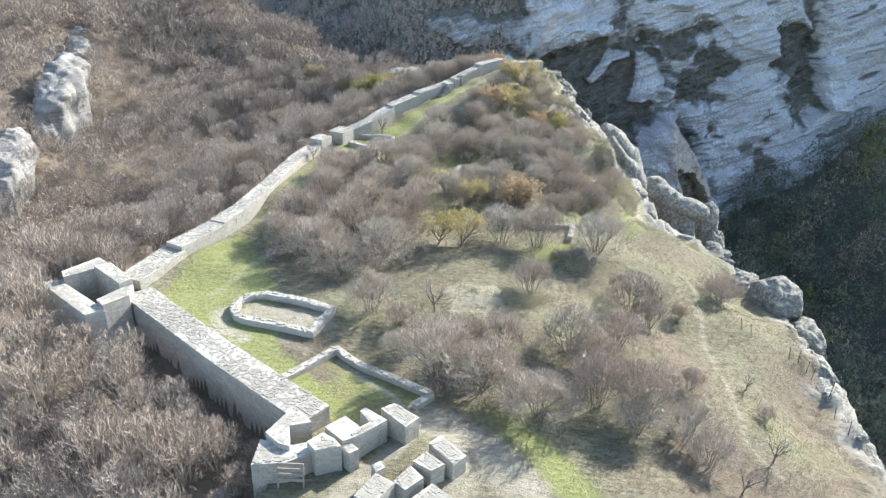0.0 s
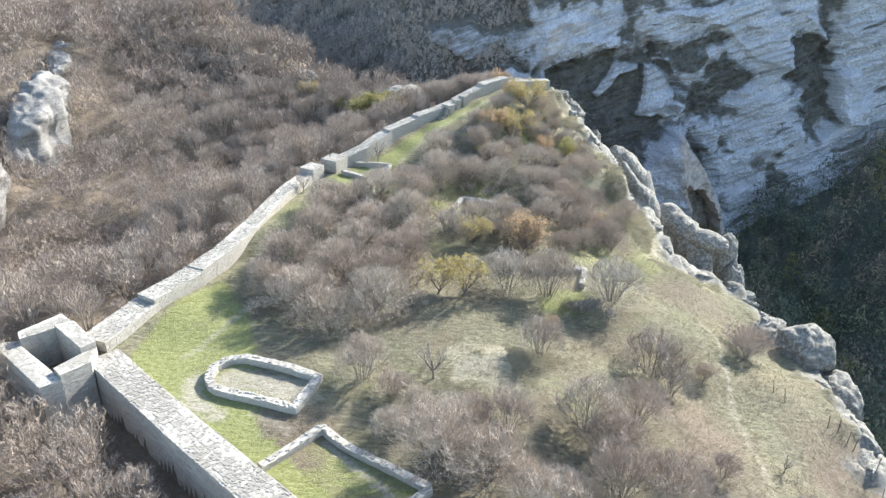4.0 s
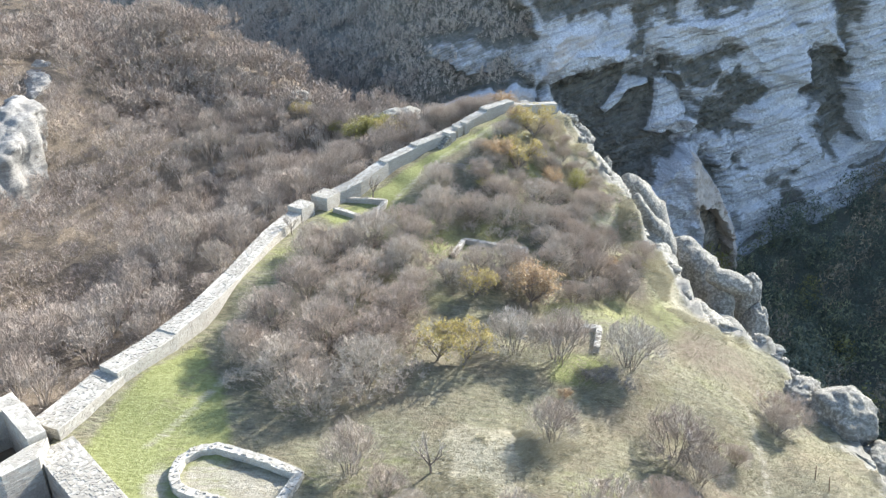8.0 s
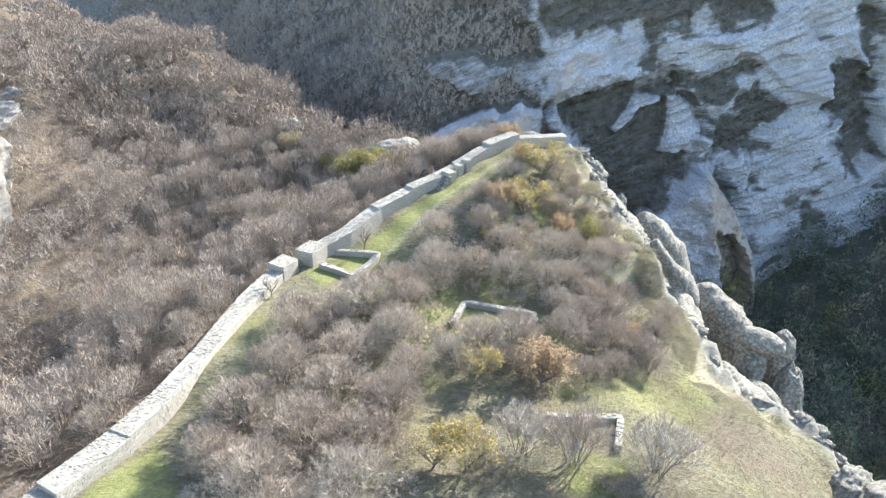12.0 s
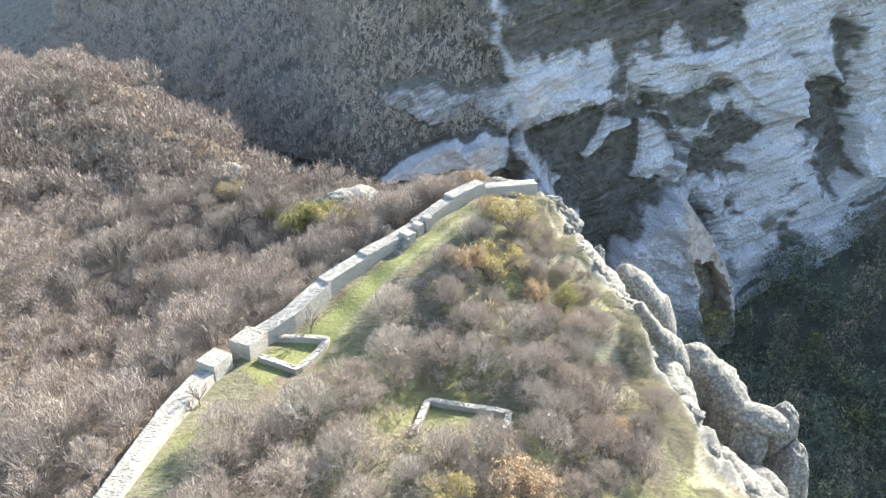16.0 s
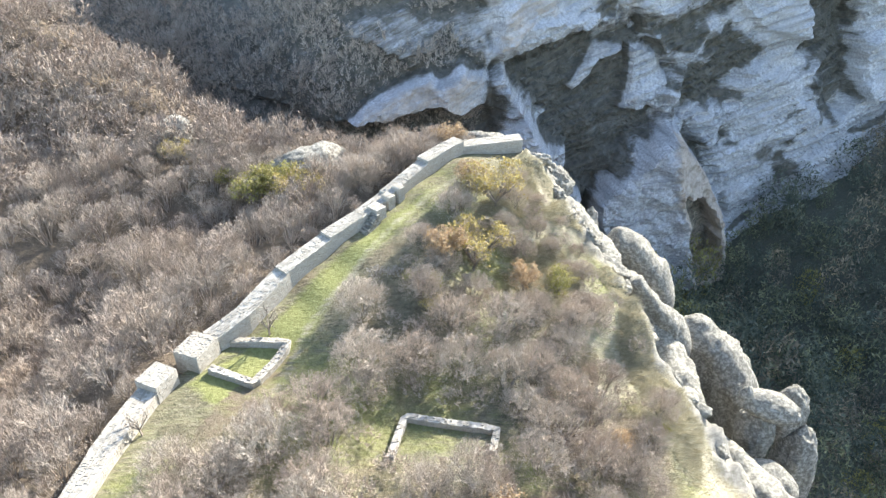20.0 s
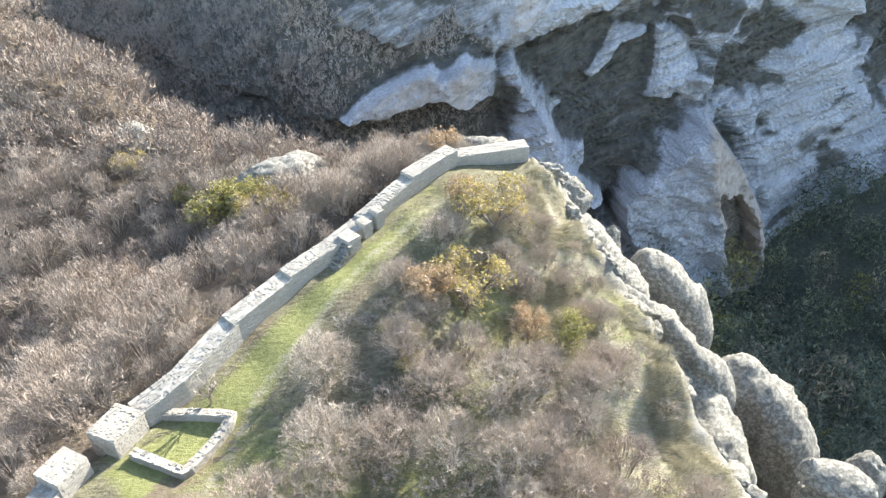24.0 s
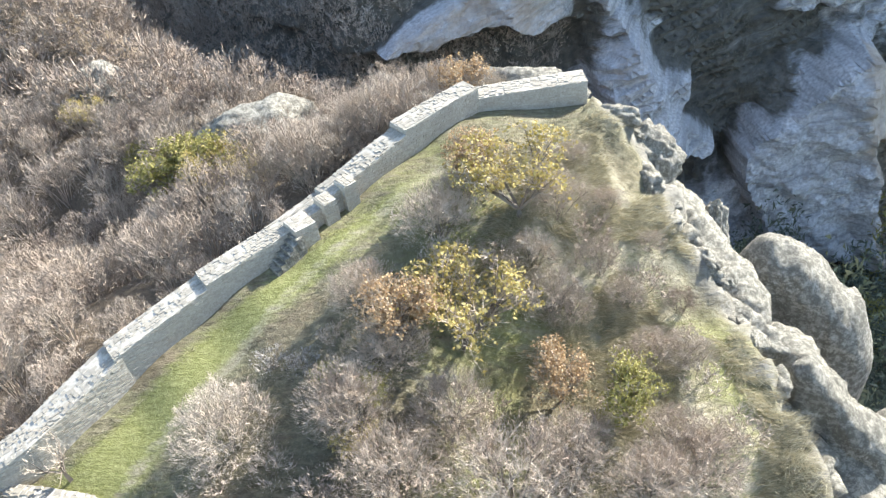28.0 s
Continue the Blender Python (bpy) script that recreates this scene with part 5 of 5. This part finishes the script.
# bushes one by one: x, y, radius of the crown
OPEN_TURF = [(17.4, 53.7, 2.4), (7.9, 53.1, 2.1), (15.6, 62.1, 2.7), (9.8, 62.7, 2.8), (5.9, 63.2, 2.5), (-5.8, 49.4, 2.2), (22.1, 54.5, 1.1), (28.7, 61.0, 2.2), (27.2, 59, 1.6), (4.7, 44.1, 1.9), (10.5, 45.5, 2.5), (11.9, 43.7, 2.2),
             (0.1, 41.4, 2.7), (3.3, 40.1, 2.4), (6.8, 36.5, 2.3), (11.4, 39.1, 2.4), (14.3, 38.3, 2.5), (18.9, 41.8, 1.2), (17.3, 36.8, 1.9), (18.3, 35.0, 2.0), (5.5, 38.6, 1.6), (2.2, 44.1, 1.7), (-3.3, 43.9, 1.5),
             (18.6, 52.0, 1.8), (-3.4, 47.6, 1.5), (-1.6, 46.0, 1.3), (14.4, 46.8, 1.8), (13.6, 36.6, 1.7), (8.8, 38.0, 1.6), (24.8, 41.1, 0.9)]
WEST_THICKET = [(-12.7, 68.8, 3.1), (-8.4, 67.4, 3.1), (-14.7, 64.5, 3.2), (-9.7, 62.7, 3.2), (-5.7, 62.8, 2.9), (-16.0, 61.0, 2.4), (-11.9, 58.3, 3.1), (-5.8, 58.0, 2.8), (-9.8, 55.6, 2.6), (-7.7, 71.9, 2.6), (-4.1, 73.5, 2.8),
                (-13.6, 76.9, 2.4), (-7.6, 77.9, 2.8), (-3.5, 79.2, 2.7), (-12.9, 73.6, 2.6), (-2.9, 70.3, 2.3), (0.3, 72.4, 1.9), (2.6, 71.3, 1.5), (-10.5, 75.9, 2.4), (-4.1, 75.3, 2.3), (-3.9, 66.6, 2.2), (-14.4, 60.2, 2.2)]
NORTH_THICKET = [(-1.4, 90.9, 2.3), (-0.9, 85.2, 2.6), (2.9, 86.0, 2.5), (6.4, 85.4, 2.5), (-4.4, 81.6, 2.6), (-1.0, 83.4, 2.0), (-7.5, 80.6, 2.3), (10.5, 89.3, 2.5), (12.1, 85.2, 2.5), (18.0, 91.0, 2.0), (5.9, 89.5, 2.4), (3.7, 92.0, 2.1),
                 (9.8, 84.6, 2.3), (13.9, 83.1, 2.4), (15.9, 81.8, 2.3), (6.1, 75.6, 2.2), (3.1, 75.0, 2.1), (10.9, 77.0, 2.2), (15.2, 77.8, 2.2), (18.5, 76.1, 1.8), (7.1, 75.0, 2.0), (12.2, 79.8, 2.2), (8.0, 92.4, 2.2), (7.0, 101.1, 2.2), (8.4, 103.2, 1.8),
                 (14.7, 100.6, 1.4), (17.3, 92.1, 1.5), (3.8, 97.0, 1.6), (5.3, 94.6, 1.8)]
EAST_THICKET = [(19.2, 92.4, 1.1), (12.8, 90.8, 1.8), (4.1, 92.0, 1.5), (17.9, 77.3, 2.0), (21.6, 82.5, 1.9), (15.1, 74.3, 1.9), (14.9, 87.6, 2.2), (17.8, 85.4, 2.1), (10.6, 81.6, 1.8), (9.0, 72.6, 1.6), (12.6, 72.6, 1.7), 
                (12.4, 98.6, 1.7), (19.6, 79.6, 1.8), (5.0, 72.6, 1.5), (16.0, 89.8, 1.7), (13.0, 103.0, 1.6), (17.6, 102.4, 0.8), (13.5, 98.5, 1.2), (16.0, 99.5, 1.1), (18.5, 96.5, 1.2), (15.5, 104.0, 1.0), (18.8, 99.8, 1.0), (13.8, 106.0, 0.9), (17.0, 96.8, 1.2), (11.6, 100.2, 1.3)]
rng = random.Random(3)
for number, (x, y, radius) in enumerate(OPEN_TURF + WEST_THICKET + NORTH_THICKET + EAST_THICKET):
    plant(rng.choice(BUSHES if number < len(OPEN_TURF) or number % 5 == 0 else FULL_BUSHES), x, y - 0.3, radius / 2.35 * rng.uniform(0.88, 1.04) * (1.12 if number < len(OPEN_TURF) else 1), rng.uniform(0, 360), rng.uniform(1.0, 1.22))
for x, y, size in ((-0.5, 49.2, 0.95), (-9.0, 89.7, 0.95), (24.5, 44.0, 0.5), (23.5, 36.4, 0.7), (20.0, 33.0, 0.7), (13.2, 79.0, 1.1), (11.2, 84.0, 1.0), (-16.6, 80.6, 0.8)):
    plant(BARE_TREE, x, y, size, rng.uniform(0, 360))
for template, x, y, size, wide in ((YELLOW_TREE, -0.6, 60.8, 1.0, 1.0), (YELLOW_TREE, 1.6, 60.4, 1.05, 1.0), (ORANGE_TREE, 8.2, 70.8, 1.3, 1.1), (YELLOW_TREE, 2.8, 70.6, 0.85, 1.0), (YELLOW_TREE, 11.0, 101.8, 1.25, 1.15), (ORANGE_TREE, 8.6, 104.0, 0.85, 1.1),
                                   (YELLOW_TREE, 8.2, 95.6, 1.3, 1.1), (ORANGE_TREE, 5.8, 95.2, 1.05, 1.0), (ORANGE_TREE, 12.7, 94.2, 0.95, 0.9), (GREEN_TREE, 15.4, 93.4, 1.0, 0.9), (ORANGE_TREE, 7.4, 113.6, 1.1, 1.0), (GREEN_TREE, 21.0, 80.5, 0.35, 1.0),
                                   (ORANGE_TREE, 17.4, 79.0, 0.6, 1.0), (GREEN_TREE, 4.6, 92.6, 0.45, 1.2), (GREEN_TREE, -10.5, 113.5, 1.3, 1.2), (GREEN_TREE, -13.5, 113.5, 1.35, 1.2), (YELLOW_TREE, -8.4, 112.0, 1.2, 1.2), (GREEN_TREE, -17.5, 117.0, 0.8, 1.2), (YELLOW_TREE, -24.0, 120.5, 0.9, 1.0)):
    plant(template, x, y, size, rng.uniform(0, 360), wide)

for x, y, size in ((2.0, 110.5, 1.1), (0.0, 109.0, 1.0), (4.0, 112.0, 1.2), (6.0, 114.0, 1.1), (-2.0, 108.0, 1.1), (5.6, 111.0, 0.9), (3.0, 114.5, 1.2), (0.5, 112.5, 1.1), (9.0, 113.2, 0.8), (-2.0, 111.0, 1.1)):
    plant(rng.choice(BUSHES), x, y, size * 1.1, rng.uniform(0, 360))

# low undergrowth between them
LOW_BUSH = tree_thing("low_bush", 51, 9, 1.5, 1.2, "low bare brown undergrowth between the bushes", "bush", M_TWIG_RED, counts=700, twig=0.015, thick=0.012, brush=True, group="undergrowth")
THICKETS = [([(-16.5, 58), (-17, 64), (-15.5, 70), (-13, 77.5), (-6, 79), (-2, 72), (-1.5, 61), (-3, 56), (-7, 53.5), (-12, 54)], 2.2),
            ([(-8, 79), (-4, 84), (-4.0, 90), (-1, 92), (3, 98), (7.5, 104), (14, 104), (20, 97), (23, 85), (18, 75), (9, 71), (-3, 72.5)], 2.3)]
for outline, gap in THICKETS:
    lo, hi = np.min(outline, 0), np.max(outline, 0)
    stands = [(4.5, 79.2), (3, 79.2), (6, 79.2), (2.5, 80), (7, 79)]
    for _ in range(1500):
        x, y = rng.uniform(lo[0], hi[0]), rng.uniform(lo[1], hi[1])
        if inside(outline, np.array(x), np.array(y)) and all((x - a) ** 2 + (y - b) ** 2 > gap * gap for a, b in stands):
            stands.append((x, y))
    for x, y in stands[5:]:
        plant(LOW_BUSH, x, y, rng.uniform(0.7, 1.2), rng.uniform(0, 360), 1.2)


PILE = tree_thing("brush_pile", 52, 14, 0.9, 1.1, "heap of bleached dead branches on the turf", "brush", M_DEAD, counts=900, twig=0.016, thick=0.02, brush=True, group="brush piles")
for x, y, size in ((12.7, 59.2, 1.0), (14.7, 59.0, 0.9), (13.6, 60.2, 0.8), (11.7, 60.0, 0.7), (-0.2, 94.1, 0.9), (1.3, 93.9, 0.8)):
    plant(PILE, x, y, size, rng.uniform(0, 360), 1.2)
for template, x, y, size, wide in ((ORANGE_TREE, 9.6, 57.7, 0.28, 1.2), (GREEN_TREE, 22.4, 54.6, 0.3, 1.2), (GREEN_TREE, 2.6, 93.1, 0.32, 1.3), (YELLOW_TREE, 34.6, 80.4, 0.5, 1.0), (YELLOW_TREE, 4.4, 90.6, 0.4, 1.3)):
    plant(template, x, y, size, rng.uniform(0, 360), wide)


def stake():
    """A thin rusty iron stake with a ring for the wire."""
    m, nt, b = nodes_of("rusty_iron", 0.7)
    nt.links.new(ramp(nt, noise_node(nt, 30, 5), [(0.3, (0.09, 0.05, 0.035)), (0.7, (0.20, 0.12, 0.08))]), b.inputs["Base Color"])
    root = new("fence_stake")
    tagged(root, "thin rusty iron stake driven into the rim", "stake", "stakes along the rim")
    bm = bmesh.new()
    bmesh.ops.create_cone(bm, cap_ends=True, segments=6, radius1=0.03, radius2=0.022, depth=1.5, matrix=Matrix.Translation((0, 0, 0.55)))
    part("shaft", bm, m, root)
    bm = bmesh.new()
    bmesh.ops.create_cone(bm, cap_ends=True, segments=6, radius1=0.05, radius2=0.05, depth=0.04, matrix=Matrix.Translation((0, 0, 1.1)))
    part("ring", bm, m, root)
    return root


STAKE = stake()
for number, (x, y) in enumerate(((31.1, 50.4), (32.1, 50.5), (32.7, 49.9), (33.0, 49.4), (33.4, 47.0), (32.8, 42.6), (27.8, 53.4), (28.3, 52.3), (33.0, 45.0))):
    ob = STAKE if number == 0 else copy_thing(STAKE, Matrix.Identity(4))
    ob.matrix_basis = pose(x, y, ground_at(x, y), rng.uniform(-9, 9), rng.uniform(-9, 9), 0)


def woods(name, spots, label, seeds, material, height, spread, stems, counts, twig, category="woods", leaf=None, stemmed=True):
    """Many trees as one body of wood."""
    vs, fs, n = [], [], 0
    shapes = []
    for s in seeds:
        (wv, wf), (fv, ff), tips = bare_wood(s, stems, height, spread, counts, 0.0, 0.06, twig) if leaf else brush_wood(s, stems, height, spread, counts, 0.035, twig, 0.10, 0.65)
        if leaf:
            g = np.random.default_rng(s)
            lv, lf = leaf_arrays(g, tips, leaf, 1)
            tri = np.concatenate([lf[:, :3], lf[:, [0, 2, 3]]])
            shapes.append((lv, tri))
        else:
            shapes.append((np.concatenate([wv, fv]), np.concatenate([wf, ff + len(wv)])) if stemmed else (fv, ff))
    g = np.random.default_rng(9)
    for x, y, z, s in spots:
        v, f = shapes[g.integers(len(shapes))]
        a = g.uniform(0, 6.28)
        c, d = math.cos(a) * s, math.sin(a) * s
        hz = s * g.uniform(0.8, 1.2)
        vs.append(np.stack([v[:, 0] * c - v[:, 1] * d + x, v[:, 0] * d + v[:, 1] * c + y, v[:, 2] * hz + z], 1))
        fs.append(f + n)
        n += len(v)
    ob = mesh_ob(name, np.concatenate(vs), np.concatenate(fs), material)
    return tagged(ob, label, category, kind="stuff")


def scatter(g, n, box, gap, test):
    """Spots about evenly apart."""
    cells, out = {}, []
    for x, y in zip(g.uniform(box[0], box[1], n), g.uniform(box[2], box[3], n)):
        k = (int(x // gap), int(y // gap))
        if any((x - a) ** 2 + (y - b) ** 2 < gap * gap for i in (-1, 0, 1) for j in (-1, 0, 1) for a, b in cells.get((k[0] + i, k[1] + j), ())):
            continue
        cells.setdefault(k, []).append((x, y))
        out.append((x, y))
    p = np.array(out)
    return p[test(p[:, 0], p[:, 1])]


TOWER_SITE = [(-34.5, 50.3), (-31.0, 54.0), (-25.6, 50), (-25.4, 47.4), (-28.0, 45.2)]


def west_of_wall(x, y):
    z, on, dw, dr, far = land(x, y)
    return ~on & ((dw < dr) | (x < 0)) & (dw > 1.9) & (far < 34) & (x < 12) & (near_line(TOWER_SITE + TOWER_SITE[:1], x, y)[0] > 1.2) & ~inside(TOWER_SITE, x, y) & ~((np.abs(x + 60 + 0.35 * (y - 105)) < 2.2) & (y > 95) & (y < 133))


g = np.random.default_rng(4)
near_spots = scatter(g, 9000, (-62, 2, 14, 122), 2.2, west_of_wall)
zs = land(near_spots[:, 0], near_spots[:, 1])[0]
near_size = g.uniform(0.8, 1.25, len(near_spots)) * np.clip(land(near_spots[:, 0], near_spots[:, 1])[2] / 4.2, 0.42, 1)
half = g.random(len(near_spots)) < 0.3
close = near_spots[:, 0] > -40
for flag, mat_, twigs, width in ((half & close, M_TWIG_BROWN, 1500, 0.0145), (~half & close, M_TWIG_WOOD, 1500, 0.0145), (~close, M_TWIG_WOOD, 640, 0.021)):
    woods("bare_wood", [(x, y, z, s) for (x, y), z, s in zip(near_spots[flag], zs[flag], near_size[flag])], "dense leafless grey-brown wood on the slope below the wall", (101, 102, 103, 104), mat_, 3.9, 2.2, 14 if width < 0.02 else 8, twigs, width, stemmed=width < 0.02)
foot_spots = scatter(g, 9000, (-40, 12, 30, 118), 1.25, lambda x, y: west_of_wall(x, y) & (land(x, y)[2] < 4.2) & (y > 36))
woods("undergrowth", [(x, y, z, s) for (x, y), z, s in zip(foot_spots, land(foot_spots[:, 0], foot_spots[:, 1])[0], g.uniform(0.28, 0.5, len(foot_spots)))], "low brown brushwood along the outer foot of the wall", (105, 106), M_TWIG_RED, 3.9, 2.6, 6, 330, 0.03)
far_spots = scatter(g, 15000, (-150, 0, 20, 195), 2.7, lambda x, y: west_of_wall(x, y) & ~((x > -62) & (y < 122) & (y > 14)))
far_spots = np.concatenate([far_spots, scatter(g, 5000, (-80, 4, 118, 165), 2.0, lambda x, y: west_of_wall(x, y) & (land(x, y)[4] < 12) & (y > 122))])
zs = land(far_spots[:, 0], far_spots[:, 1])[0]
woods("bare_wood", [(x, y, z, s) for (x, y), z, s in zip(far_spots, zs, g.uniform(1.0, 1.5, len(far_spots)))], "reddish-brown leafless wood on the far hillside", (111, 112), M_TWIG_WOOD, 3.8, 2.2, 6, 330, 0.032, stemmed=False)


def ledge_growth():
    """Bare dark scrub on the ledges and on the wooded slope of the far side."""
    g = np.random.default_rng(6)
    x, z = g.uniform(-110, 100, 16000), g.uniform(-30, 40, 16000)
    y, veg_shade, _ = far_side(x, z)
    keep = (veg_shade > 0.55) & (g.random(len(x)) < np.where(x < 16, 0.5, 0.3))
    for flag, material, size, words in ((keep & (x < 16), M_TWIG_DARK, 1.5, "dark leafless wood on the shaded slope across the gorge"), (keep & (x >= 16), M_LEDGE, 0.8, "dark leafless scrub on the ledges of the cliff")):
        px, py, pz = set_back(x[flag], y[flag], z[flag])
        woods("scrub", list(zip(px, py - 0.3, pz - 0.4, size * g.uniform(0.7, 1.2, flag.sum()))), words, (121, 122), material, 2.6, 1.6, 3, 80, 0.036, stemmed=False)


ledge_growth()


def leafy_crown(seed, count, height, spread, leaf):
    """A full, lobed crown of small leaf sprays."""
    rng = np.random.default_rng(seed)
    d = unit(rng.normal(size=(count, 3)))
    ang = np.arctan2(d[:, 1], d[:, 0])
    lobe = 1 + 0.2 * np.sin(3 * ang + seed + 3 * d[:, 2]) + 0.15 * np.sin(5 * ang - 4 * d[:, 2])
    p = d * (lobe * rng.uniform(0.5, 1, count) ** 0.5)[:, None] * np.array([spread, spread, height / 2]) + np.array([0, 0, height / 2])
    v, f = leaf_arrays(rng, p, leaf, 1)
    return v, f[:, :3]


def gorge_forest():
    """Dark trees on the shaded slope in the gorge."""
    g = np.random.default_rng(8)
    spots = scatter(g, 12000, (34, 155, 20, 190), 3.3, lambda x, y: (land(x, y)[0] < 6) & ~land(x, y)[1] & (land(x, y)[3] > 11) & (far_side_at(x, land(x, y)[0]) > y + 0.5))
    zs = land(spots[:, 0], spots[:, 1])[0]
    size = g.uniform(0.85, 2.1, len(spots))
    kind = g.random(len(spots))
    for flag, mat_, words in ((kind < 0.5, M_DARK, "dark green wood in the shaded gorge"), ((kind >= 0.5) & (kind < 0.72), M_MID, "mid-green wood in the shaded gorge"), ((kind >= 0.72) & (kind < 0.96), M_OLIVE, "olive-brown thinning wood in the shaded gorge"), (kind >= 0.96, M_GREEN, "yellow-green autumn trees in the shaded gorge")):
        vs, fs, n = [], [], 0
        shapes = [leafy_crown(s, 420, 4.8, 1.9, 0.24) for s in (131, 132, 133)]
        for (x, y), z, s in zip(spots[flag], zs[flag], size[flag]):
            v, f = shapes[g.integers(3)]
            a = g.uniform(0, 6.28)
            c, d = math.cos(a) * s, math.sin(a) * s
            vs.append(np.stack([v[:, 0] * c - v[:, 1] * d + x, v[:, 0] * d + v[:, 1] * c + y, v[:, 2] * s * g.uniform(0.9, 1.5) + z - 0.2], 1))
            fs.append(f + n)
            n += len(v)
        tagged(mesh_ob("gorge_wood", np.concatenate(vs), np.concatenate(fs), mat_), words, "woods", kind="stuff")


gorge_forest()


def grass_tufts():
    """Dry grass blades over the turf, longer in the straw, short in the green."""
    g = np.random.default_rng(12)
    n = 60000
    x, y = g.uniform(-24, 37, n), g.uniform(24, 112, n)
    z, on, dw, dr, far = land(x, y)
    green = np.zeros(n, bool)
    for zone in GREEN_ZONES:
        green |= inside(zone, x, y)
    bare = np.zeros(n, bool)
    for line, width, strength in PATHS:
        bare |= near_line(line, x, y)[0] < width * 0.7
    for name, mask, tall, mat_ in (("dry_grass", on & ~green & ~bare & (dw > 1.6) & (dr > 2.4), 0.34, M_STRAW), ("green_grass", on & green & ~bare & (dw > 1.6), 0.07, M_BLADE)):
        px, py, pz = x[mask], y[mask], z[mask]
        k = 4
        c = np.repeat(np.stack([px, py, pz], 1), k, 0) + np.concatenate([g.normal(0, 0.12, (len(px) * k, 2)), np.zeros((len(px) * k, 1))], 1)
        lean = np.repeat(np.stack([lattice(px, py, 3, 81), lattice(px, py, 3, 82), np.full(len(px), 0.38)], 1), k, 0) + 0.45 * g.normal(size=c.shape)
        tip = c + unit(lean) * tall * g.uniform(0.6, 1.4, (len(c), 1))
        side = unit(np.cross(lean, g.normal(size=c.shape))) * 0.012
        v = np.stack([c - side, c + side, tip], 1).reshape(-1, 3)
        ob = mesh_ob(name, v, np.arange(len(v)).reshape(-1, 3), mat_)
        tagged(ob, "tufts of dry straw-coloured grass" if name == "dry_grass" else "short green grass by the walls", "grass", kind="stuff")

    # long bleached grass, laid over by the wind, on the slope above the rim and on two mounds
    n = 190000
    x, y = g.uniform(-2, 30, n), g.uniform(44, 110, n)
    z, on, dw, dr, far = land(x, y)
    dense = np.zeros(n)
    for patch in LONG_GRASS:
        d, _ = near_line(patch + patch[:1], x, y)
        dense = np.maximum(dense, np.clip(0.3 + (np.where(inside(patch, x, y), d, -d) + 1.3 * fbm(x, y, 2.6, 3, 87)) / 2.5, 0, 1))
    keep = on & (dr > 1.8) & (g.random(n) < dense) & (fbm(x, y, 3.0, 2, 85) > -0.35)
    px, py, pz = x[keep], y[keep], z[keep]
    k = 5
    c = np.repeat(np.stack([px, py, pz], 1), k, 0) + np.concatenate([g.normal(0, 0.10, (len(px) * k, 2)), np.zeros((len(px) * k, 1))], 1)
    flow = np.repeat(np.stack([0.9 + lattice(px, py, 1.6, 83), -0.3 + lattice(px, py, 1.6, 84), np.full(len(px), 0.32)], 1), k, 0) + 0.45 * g.normal(size=c.shape)
    tip = c + unit(flow) * g.uniform(0.35, 0.8, (len(c), 1))
    side = unit(np.cross(flow, g.normal(size=c.shape))) * 0.014
    v = np.stack([c - side, c + side, tip], 1).reshape(-1, 3)
    ob = mesh_ob("long_grass", v, np.arange(len(v)).reshape(-1, 3), M_PALE)
    tagged(ob, "long bleached grass laid over by the wind", "grass", kind="stuff")


grass_tufts()


# ---- the single stones of the walls ----
def unit_stones():
    """A few worn blocks that the stones share."""
    shapes = []
    rng = random.Random(21)
    for k in range(8):
        v = []
        for sz, t in ((0, 1.0), (1, 0.95)):
            for sx, sy in ((-1, -1), (1, -1), (1, 1), (-1, 1)):
                v.append((sx * t * rng.uniform(0.93, 1.02), sy * t * rng.uniform(0.93, 1.02), sz * rng.uniform(0.97, 1.03)))
        me = bpy.data.meshes.new("stone")
        me.from_pydata(v, [], [(3, 2, 1, 0), (4, 5, 6, 7), (0, 1, 5, 4), (1, 2, 6, 5), (2, 3, 7, 6), (3, 0, 4, 7)])
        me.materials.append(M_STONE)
        shapes.append(me)
    return shapes


def lay_stones():
    shapes = unit_stones()
    rng = random.Random(22)
    for root, blocks in LATER:
        middle = np.mean([b[0] for b in blocks], 0)
        order = sorted(blocks, key=lambda b: float(np.hypot(*(b[0] - middle)[:2])))
        most = 240 if "west" in root.name or "front" in root.name else 80
        for c, ax, ay, az in order[:most]:
            ob = new("stone", rng.choice(shapes))
            ob.parent = root
            m = Matrix.Identity(4)
            for col, vec in enumerate((ax, ay, az, c)):
                for row in range(3):
                    m[row][col] = float(vec[row])
            ob.matrix_basis = m
        rest = Heap()
        for c, ax, ay, az in order[most:]:
            rest.block(c, ax, ay, az, 0.007)
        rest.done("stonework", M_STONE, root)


lay_stones()
